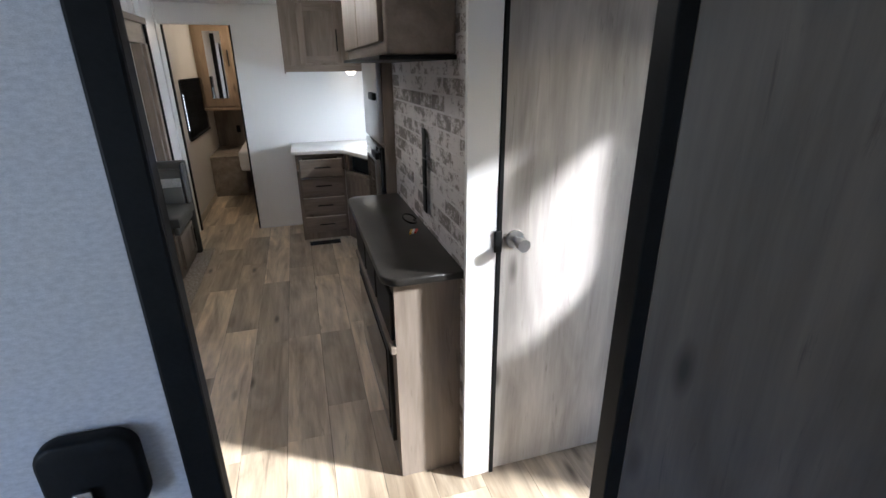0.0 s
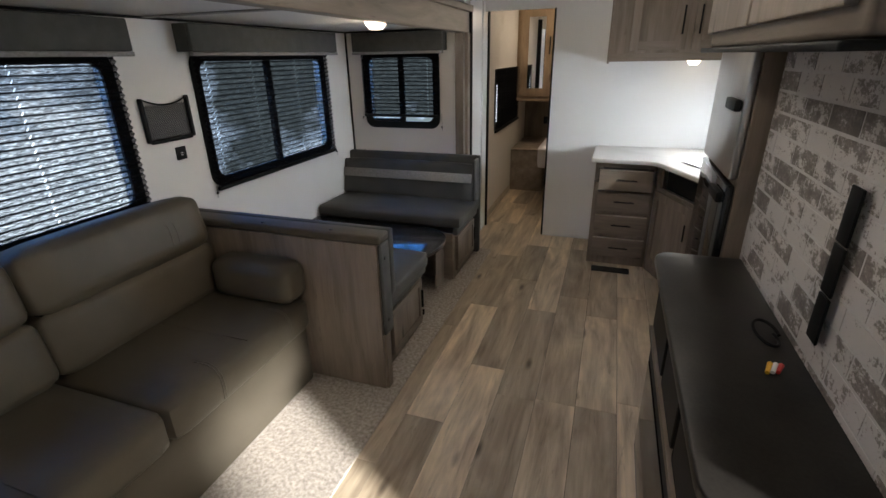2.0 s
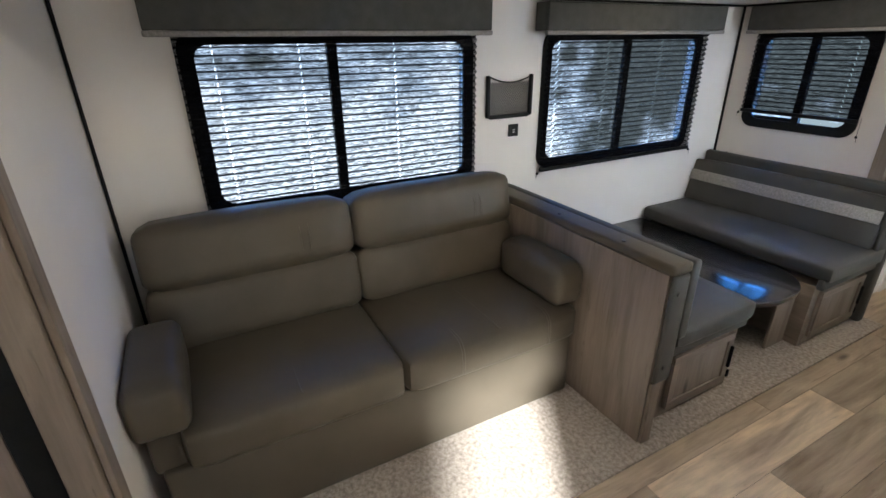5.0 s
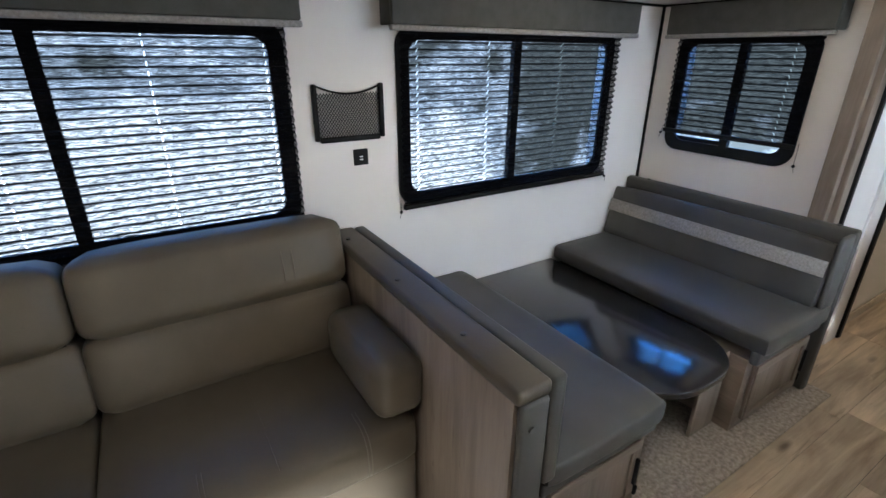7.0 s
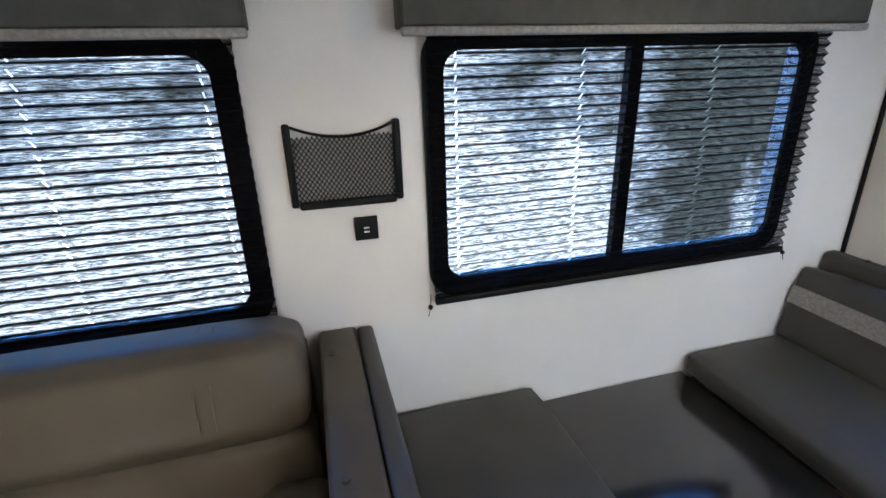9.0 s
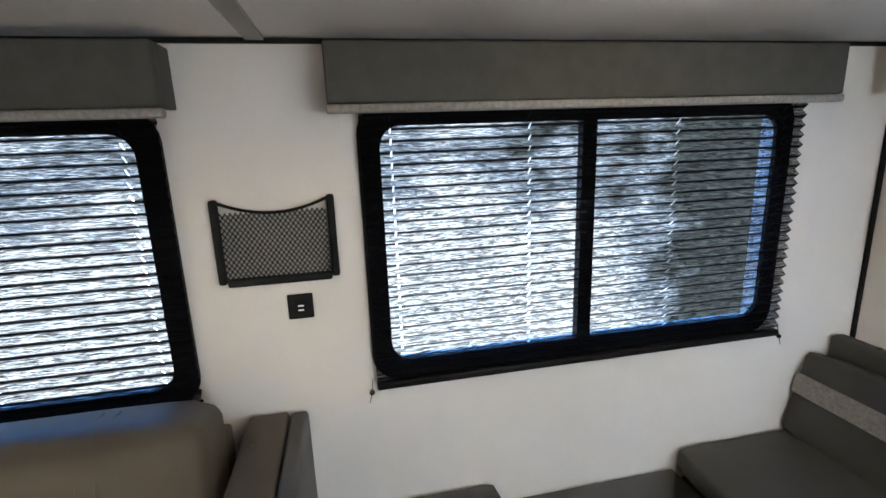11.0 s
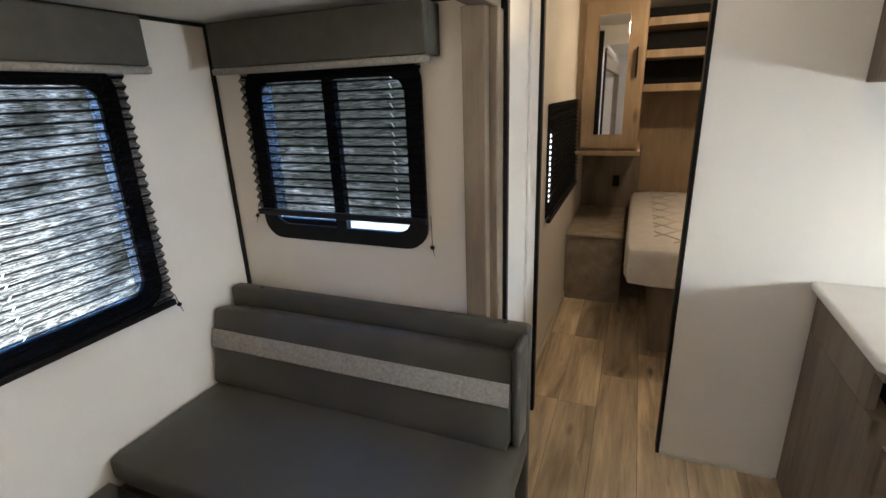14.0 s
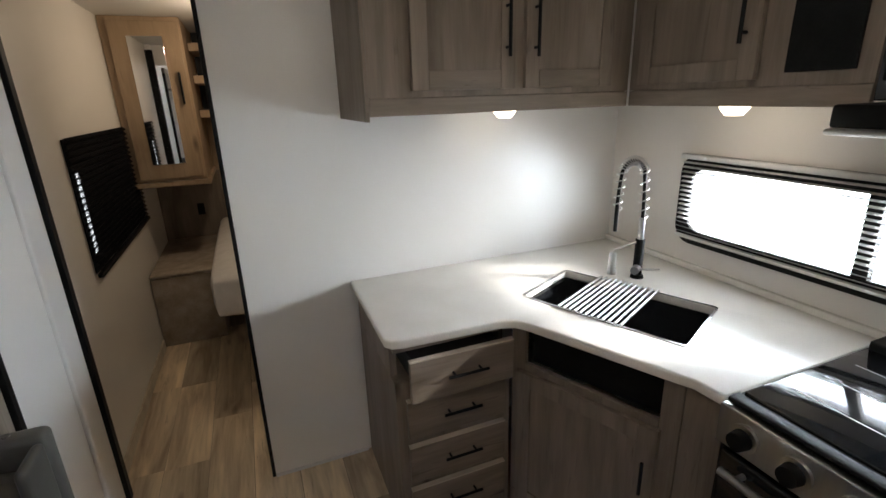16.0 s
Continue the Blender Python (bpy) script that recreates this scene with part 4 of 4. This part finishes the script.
def inset(poly, d, r=0.02, n=4):
    """The sink's outline, moved inward by d, with small round corners."""
    c = Vector((sum(p[0] for p in poly) / 4, sum(p[1] for p in poly) / 4))
    ps = [Vector(p) + (c - Vector(p)).normalized() * d * 1.41 for p in poly]
    out = []
    for i, p in enumerate(ps):
        a, b = ps[i - 1], ps[(i + 1) % 4]
        s, e = p + (a - p).normalized() * r, p + (b - p).normalized() * r
        for k in range(n + 1):
            t = k / n
            q = s * (1 - t) ** 2 + p * 2 * t * (1 - t) + e * t ** 2
            out.append((q.x, q.y))
    return out


counter_plan = [(0.19, 4.998), (0.18, 4.42), (0.20, 4.395), (0.235, 4.385), (0.59, 4.372), (0.64, 4.352), (0.67, 4.31), (0.875, 3.87), (0.895, 3.83), (0.90, 3.745), (1.598, 3.745), (1.598, 4.998)]
ct = thing("countertop", (0.9, 4.5, 0.865), "white solid-surface corner countertop with an undermount sink cut-out", "countertop")
part("slab", prism(counter_plan, 0.866, 0.900, 0.008, inset(SINK, 0), 3), M_COUNTER, ct)
part("upstand", bx(1.572, 1.598, 3.745, 4.997, 0.901, 0.925, 0.004), M_COUNTER, ct)
sk = thing("kitchen_sink", (1.06, 4.32, 0.68), "black undermount sink with a chrome rim", "sink")
bowl = bmesh.new()
loops = [[bowl.verts.new((x, y, z)) for x, y in inset(SINK, d)] for d, z in ((-0.006, 0.865), (0.004, 0.862), (0.012, 0.72), (0.03, 0.70))]
for a, b in zip(loops, loops[1:]):
    for i in range(len(a)):
        bowl.faces.new((a[i], a[(i + 1) % len(a)], b[(i + 1) % len(b)], b[i]))
bowl.faces.new(loops[-1])
part("bowl", bowl, M_GLASSBLACK, sk, "black composite bowl")
part("rim", prism(inset(SINK, -0.004), 0.9005, 0.903, 0, inset(SINK, 0.004)), M_CHROME, sk, "thin chrome rim", False)
rack = thing("drying_rack", (1.04, 4.33, 0.9), "roll-up drying rack of steel bars across the sink", "dish rack")
ua, ub_ = Vector((0.775, 4.525)), Vector((1.02, 3.965))
va = Vector((0.32, 0.16))
for i in range(12):
    p = ua.lerp(ub_, 0.27 + i * 0.035)
    q = p + va * 1.02
    p = p - va * 0.03
    part("bar", cyl((p.x, p.y, 0.909), (q.x, q.y, 0.909), 0.0055, n=10), M_STEEL, rack)
fc = thing("kitchen_faucet", (1.31, 4.48, 0.9), "dark and steel spring-neck kitchen faucet with pull-down head", "faucet")
FX, FY = 1.31, 4.485
part("base", cyl((FX, FY, 0.9), (FX, FY, 0.915), 0.028, 0.024, 24), M_BLACK, fc)
part("column", cyl((FX, FY, 0.914), (FX, FY, 1.07), 0.019, n=20), M_BLACK, fc, "black column")
part("sleeve", cyl((FX, FY, 1.069), (FX, FY, 1.16), 0.0135, n=20), M_STEEL, fc, "steel sleeve")
lv = cyl((FX, FY, 0.945), (FX - 0.045, FY - 0.03, 0.945), 0.017, n=18)
cyl((FX - 0.03, FY - 0.02, 0.945), (FX + 0.02, FY - 0.10, 0.965), 0.005, n=10, bm=lv)
part("lever", lv, M_STEEL, fc, "steel lever")
dvec = Vector((-0.11, 0.03))


def arc(t):
    a = math.pi * t
    s = (1 - math.cos(a)) / 2
    drop = 0.10 * max(0.0, t - 0.8) / 0.2
    return Vector((FX + dvec.x * s, FY + dvec.y * s, 1.16 + 0.14 + 0.095 * math.sin(a) - 0.14 * max(0, 1 - t * 5) - drop))


hose = tube([arc(i / 30) for i in range(31)], 0.007)
turns, per = 26, 8
pts = []
for i in range(turns * per + 1):
    t = i / (turns * per)
    p, q = arc(t), arc(min(t + 0.01, 1.0)) if t < 0.99 else arc(1.0) + Vector((0, 0, -0.01))
    ax = (q - p).normalized()
    side = Vector((-dvec.y, dvec.x, 0)).normalized()
    up_ = ax.cross(side)
    a = 2 * math.pi * i / per
    pts.append(p + 0.019 * (side * math.cos(a) + up_ * math.sin(a)))
spring = tube(pts, 0.0024, 5)
part("hose", hose, M_BLACK, fc, "black hose")
part("spring", spring, M_STEEL, fc, "steel spring coil")
ex = arc(1.0)
hd = cyl((ex.x, ex.y, ex.z + 0.01), (ex.x, ex.y, ex.z - 0.09), 0.008, n=14)
part("wand", hd, M_BLACK, fc)
part("spray_head", cyl((ex.x, ex.y, 0.925), (ex.x, ex.y, 1.02), 0.019, 0.014, 20), M_STEEL, fc, "steel spray head")
part("holder_arm", cyl((FX, FY, 1.06), (ex.x, ex.y, 1.03), 0.005, n=10), M_STEEL, fc)

dr = thing("drawer_cabinet", (0.44, 4.7, 0), "grey-brown oak cabinet with four drawers, the top one ajar", "cabinet")
part("body", bx(0.215, 0.672, 4.445, 4.995, 0, 0.70), M_CAB, dr, "", False)
part("upper_rail", bx(0.215, 0.672, 4.445, 4.50, 0.822, 0.864), M_CABX, dr, "", False)
part("side_panel", bx(0.215, 0.24, 4.502, 4.995, 0.702, 0.864), M_CAB, dr, "", False)
part("side_panel", bx(0.655, 0.672, 4.502, 4.995, 0.702, 0.864), M_CAB, dr, "", False)
part("toe_vent", bx(0.264, 0.56, 4.26, 4.36, 0.0005, 0.006), M_SHADE_VENT, dr, "black floor register", False)
for i, zt in enumerate((0.815, 0.625, 0.428, 0.232)):
    off = -0.055 if i == 0 else 0.0
    f = part("drawer", bx(0.25, 0.645, 4.423 + off, 4.443 + off, zt - 0.158, zt, 0.003), M_CABX, dr, "flat oak drawer front", False)
    part("top_edge", bx(0.25, 0.645, 4.4225 + off, 4.4435 + off, zt + 0.0003, zt + 0.005), M_LEDGE, f, "pale raw edge", False)
    if i == 0:
        part("drawer_box", bx(0.275, 0.62, 4.40, 4.90, 0.705, 0.79), M_BLACK, f, "dark drawer box", False)
    hb = cyl((0.38, 4.395 + off, zt - 0.07), (0.53, 4.395 + off, zt - 0.07), 0.0055, n=10)
    for x in (0.405, 0.505):
        cyl((x, 4.395 + off, zt - 0.07), (x, 4.424 + off, zt - 0.07), 0.0045, n=8, bm=hb)
    part("handle", hb, M_BLACK, f, "black bar handle")

sc = thing("sink_cabinet", (0.8, 4.15, 0), "grey-brown oak corner sink cabinet with an open, shaded tip-out slot", "cabinet")
P0, P1 = Vector((0.675, 4.43)), Vector((0.915, 3.87))
W = (P1 - P0).length
CM = Matrix.Translation((P0.x, P0.y, 0)) @ Matrix.Rotation(math.atan2(P1.y - P0.y, P1.x - P0.x), 4, "Z")


def cp(name, args, m, parent=sc, label="", b=0.002):
    return part(name, moved(bx(*args, b), CM), m, parent, label, False)


cp("bottom_rail", (0, W, 0, 0.02, 0, 0.09), M_CAB)
cp("stile", (0, 0.06, 0, 0.02, 0.0905, 0.864), M_CAB)
cp("stile", (W - 0.06, W, 0, 0.02, 0.0905, 0.864), M_CAB)
cp("rail", (0.061, W - 0.061, 0, 0.02, 0.845, 0.864), M_CAB)
cp("rail", (0.061, W - 0.061, 0, 0.02, 0.66, 0.70), M_CAB)
# black sheet paints the shade inside the slot
cp("slot_shade", (0.061, W - 0.061, 0.05, 0.06, 0.69, 0.86), M_BLACK, sc, "black sheet for the shade inside the open slot")
dd = cp("door", (0.04, W - 0.05, -0.016, -0.001, 0.08, 0.675), M_CAB, sc, "shaker door")
for args in ((0.04, 0.10, -0.024, -0.0165, 0.08, 0.675), (W - 0.11, W - 0.05, -0.024, -0.0165, 0.08, 0.675), (0.1005, W - 0.1105, -0.024, -0.0165, 0.615, 0.675), (0.1005, W - 0.1105, -0.024, -0.0165, 0.08, 0.14)):
    cp("frame_strip", args, M_CAB, dd)
hb = cyl((W - 0.08, -0.045, 0.44), (W - 0.08, -0.045, 0.56), 0.0055, n=10)
part("handle", moved(hb, CM), M_BLACK, dd, "black bar handle")
part("return_panel", bx(0.917, 0.93, 3.74, 3.868, 0, 0.864), M_CAB, sc, "", False)


def upper(name_label, axis, at, doors, lo, hi, depth):
    """A run of upper cabinets against a wall, with shaker doors."""
    c = thing("upper_cabinet", (at, (lo + hi) / 2, 1.6) if axis == "x" else ((lo + hi) / 2, at, 1.6), name_label, "cabinet", "upper cabinets")
    if axis == "y":
        part("body", bx(lo, hi, at + 0.02, 4.998, 1.615, CEIL - 0.002), M_CAB, c, "", False)
        part("bottom_rail", bx(lo, hi, at, at + 0.0195, 1.60, 1.655, 0.003), M_CABX, c, "", False)
        part("face", bx(lo, hi, at + 0.002, at + 0.0195, 1.656, CEIL - 0.003), M_CAB, c, "", False)
        part("end_skirt", bx(lo - 0.012, lo - 0.001, at, 4.998, 1.585, CEIL - 0.003), M_CAB, c, "", False)
    else:
        part("body", bx(at + 0.02, 1.598, lo, hi, 1.615, CEIL - 0.002), M_CAB, c, "", False)
        part("bottom_rail", bx(at, at + 0.0195, lo, hi, 1.60, 1.655, 0.003), M_CABY, c, "", False)
        part("face", bx(at + 0.002, at + 0.0195, lo, hi, 1.656, CEIL - 0.003), M_CAB, c, "", False)
    for a, b, hu in doors:
        def q(u0, u1, d0, d1, z0, z1, r=0.002):
            return bx(u0, u1, at - d1, at - d0, z0, z1, r) if axis == "y" else bx(at - d1, at - d0, u0, u1, z0, z1, r)
        d = part("door", q(a, b, 0.0, 0.012, 1.675, CEIL - 0.03), M_CAB, c, "shaker door", False)
        for s in ((a, a + 0.055, 1.675, CEIL - 0.03), (b - 0.055, b, 1.675, CEIL - 0.03), (a + 0.0555, b - 0.0555, 1.675, 1.735), (a + 0.0555, b - 0.0555, CEIL - 0.09, CEIL - 0.03)):
            part("frame_strip", q(s[0], s[1], 0.0125, 0.02, s[2], s[3]), M_CABX if s[3] - s[2] < 0.1 and axis == "y" else M_CAB, d, "", False)
        def h3(d_, z):
            return (hu, at - d_, z) if axis == "y" else (at - d_, hu, z)
        hb = cyl(h3(0.046, 1.775), h3(0.046, 1.96), 0.006, n=10)
        for z in (1.805, 1.93):
            cyl(h3(0.02, z), h3(0.046, z), 0.005, n=8, bm=hb)
        part("handle", hb, M_BLACK, d, "black bar handle")
    return c


upper("grey-brown oak upper cabinets with two shaker doors over the counter", "y", 4.56, [(0.365, 0.735, 0.70), (0.775, 1.145, 0.81)], 0.225, 1.245, 0.44)
uc = upper("grey-brown oak upper cabinet with one door beside the microwave", "x", 1.25, [(4.05, 4.50, 4.09)], 3.76, 4.558, 0.35)
part("speaker_panel", bx(1.238, 1.249, 3.80, 3.97, 1.69, 2.17, 0.002), M_BLACK, uc, "black inset panel", False)
mw = thing("microwave", (1.4, 3.42, 1.6), "black built-in microwave with a hood below", "microwave")
part("body", bx(1.25, 1.598, 3.10, 3.755, 1.615, CEIL - 0.005, 0.004), M_GLASSBLACK, mw)
part("trim", bx(1.238, 1.249, 3.12, 3.74, 1.66, 2.12, 0.003), M_BLACK, mw)
part("hood", bx(1.10, 1.598, 3.10, 3.755, 1.56, 1.612, 0.008), M_BLACK, mw, "black range hood")
part("hood_lip", bx(1.085, 1.12, 3.10, 3.755, 1.545, 1.559, 0.005), M_STEEL, mw, "steel hood lip")
puck(0.84, 4.80, 1.614, 0.05, "lit puck light under the upper cabinets")
puck(1.40, 4.22, 1.613, 0.05, "lit puck light under the upper cabinet by the window")

# ---- bedroom ----
ns = thing("nightstand_box", (-0.68, 7.1, 0), "fabric-covered wooden box beside the bed", "nightstand")
part("box", bx(-0.895, -0.475, 6.617, 7.595, 0, 0.515, 0.006), M_NIGHT, ns, "fabric-covered front and side")
part("top", bx(-0.897, -0.468, 6.607, 7.597, 0.516, 0.545, 0.012), M_NIGHT, ns, "padded top")
bed = thing("bed", (0.3, 6.8, 0), "bare quilted mattress on a wood platform bed", "bed")
part("platform", bx(-0.28, 1.50, 5.95, 7.584, 0, 0.455), M_CAB, bed, "wood platform", False)
mt = part("mattress", cushion(-0.455, 1.55, 5.83, 7.58, 0.457, 0.72, 0.06, 0.02), M_SHEET, bed, "white quilted mattress")
qb = bmesh.new()
for i in range(-2, 10):
    for sg in (1, -1):
        for k in range(7):
            y = 5.92 + k * 0.22
            x = -0.40 + i * 0.2
            a, b = ((x, y), (x + 0.1, y + 0.11)) if sg > 0 else ((x + 0.1, y), (x, y + 0.11))
            for dx, dy in ((0, 0), (0.1, 0.11)):
                if -0.40 < min(a[0], b[0]) + dx and max(a[0], b[0]) + dx < 1.0:
                    cyl((a[0] + dx, a[1] + dy, 0.732), (b[0] + dx, b[1] + dy, 0.732), 0.003, n=5, bm=qb)
part("quilting", qb, M_PIPE, mt, "grey diamond stitching", False)
mc = thing("mirror_cabinet", (-0.66, 7.1, 1.14), "tan oak wardrobe cabinet with a mirror door beside open shelves", "cabinet")
part("body", bx(-0.895, -0.44, 6.82, 7.595, 1.15, CEIL - 0.002), M_TAN, mc, "", False)
part("bottom_rail", bx(-0.895, -0.42, 6.80, 7.595, 1.115, 1.148, 0.004), M_TAN, mc, "", False)
dm = part("door", bx(-0.85, -0.455, 6.80, 6.819, 1.17, CEIL - 0.03, 0.003), M_TAN, mc, "tan oak door frame", False)
part("mirror", bx(-0.755, -0.555, 6.794, 6.7995, 1.27, CEIL - 0.12, 0.001), M_MIRROR, dm, "mirror glass", False)
part("handle", bx(-0.50, -0.488, 6.765, 6.80, 1.66, 1.86, 0.003), M_BLACK, dm, "black bar handle")
sv = thing("overhead_shelf", (0.2, 7.35, 1.55), "tan oak overhead shelf unit with open dark cubbies", "shelf")
# black sheet at the back paints the shade between the boards
part("back", bx(-0.435, 1.5, 7.57, 7.598, 1.58, CEIL - 0.003), M_BLACK, sv, "black back sheet for the shade in the cubbies", False)
for z in (1.56, 1.80, 2.02):
    part("board", bx(-0.435, 1.5, 7.10, 7.568, z, z + 0.055, 0.003), M_TAN, sv, "", False)
setting("wall_bed_panel", bx(-0.895, -0.40, 7.585, 7.598, 0.548, 1.112), M_CAB, "darker wood-grain panel above the nightstand", "wall")
bo = solid("wall_outlet", bx(-0.62, -0.565, 7.574, 7.5835, 0.74, 0.84, 0.003), M_BLACK, "black outlet plate beside the bed", "outlet")

# ---- pieces: floor planks and bricks ----
floor = setting("floor", bx(-0.95, 1.64, -1.64, 7.62, -0.06, -0.004), M_SUB, "vinyl wood-look plank floor in mixed browns", "floor")
rnd = random.Random(7)
wdt = 0.2
nrow = 14
for r in range(nrow):
    x0 = -1.13 + r * wdt
    y = -1.6 - rnd.random() * 0.9
    while y < 7.6:
        ln = rnd.choice((0.75, 0.95, 1.2))
        a, b = max(y, -1.6), min(y + ln, 7.6)
        if b - a > 0.03 and x0 < 1.58:
            part("plank", bx(max(x0, -0.94) + 0.0011, min(x0 + wdt - 0.0011, 1.6), a + 0.0011, b - 0.0011, -0.0038, 0.0), M_PLANK, floor, "", False)
        y += ln
media = bpy.data.objects["wall_media"]
bh, bw = 0.055, 0.17
for r in range(int(CEIL / (bh + 0.009))):
    z = 0.006 + r * (bh + 0.009)
    y = 1.178 - (0.1 if r % 2 else 0.0)
    while y < 2.418:
        a, b = max(y, 1.178), min(y + bw, 2.418)
        if b - a > 0.03 and z + bh < CEIL:
            part("brick", bx(0.8005, 0.8018, a, b, z, z + bh), M_BRICK, media, "", False)
        y += bw + 0.009
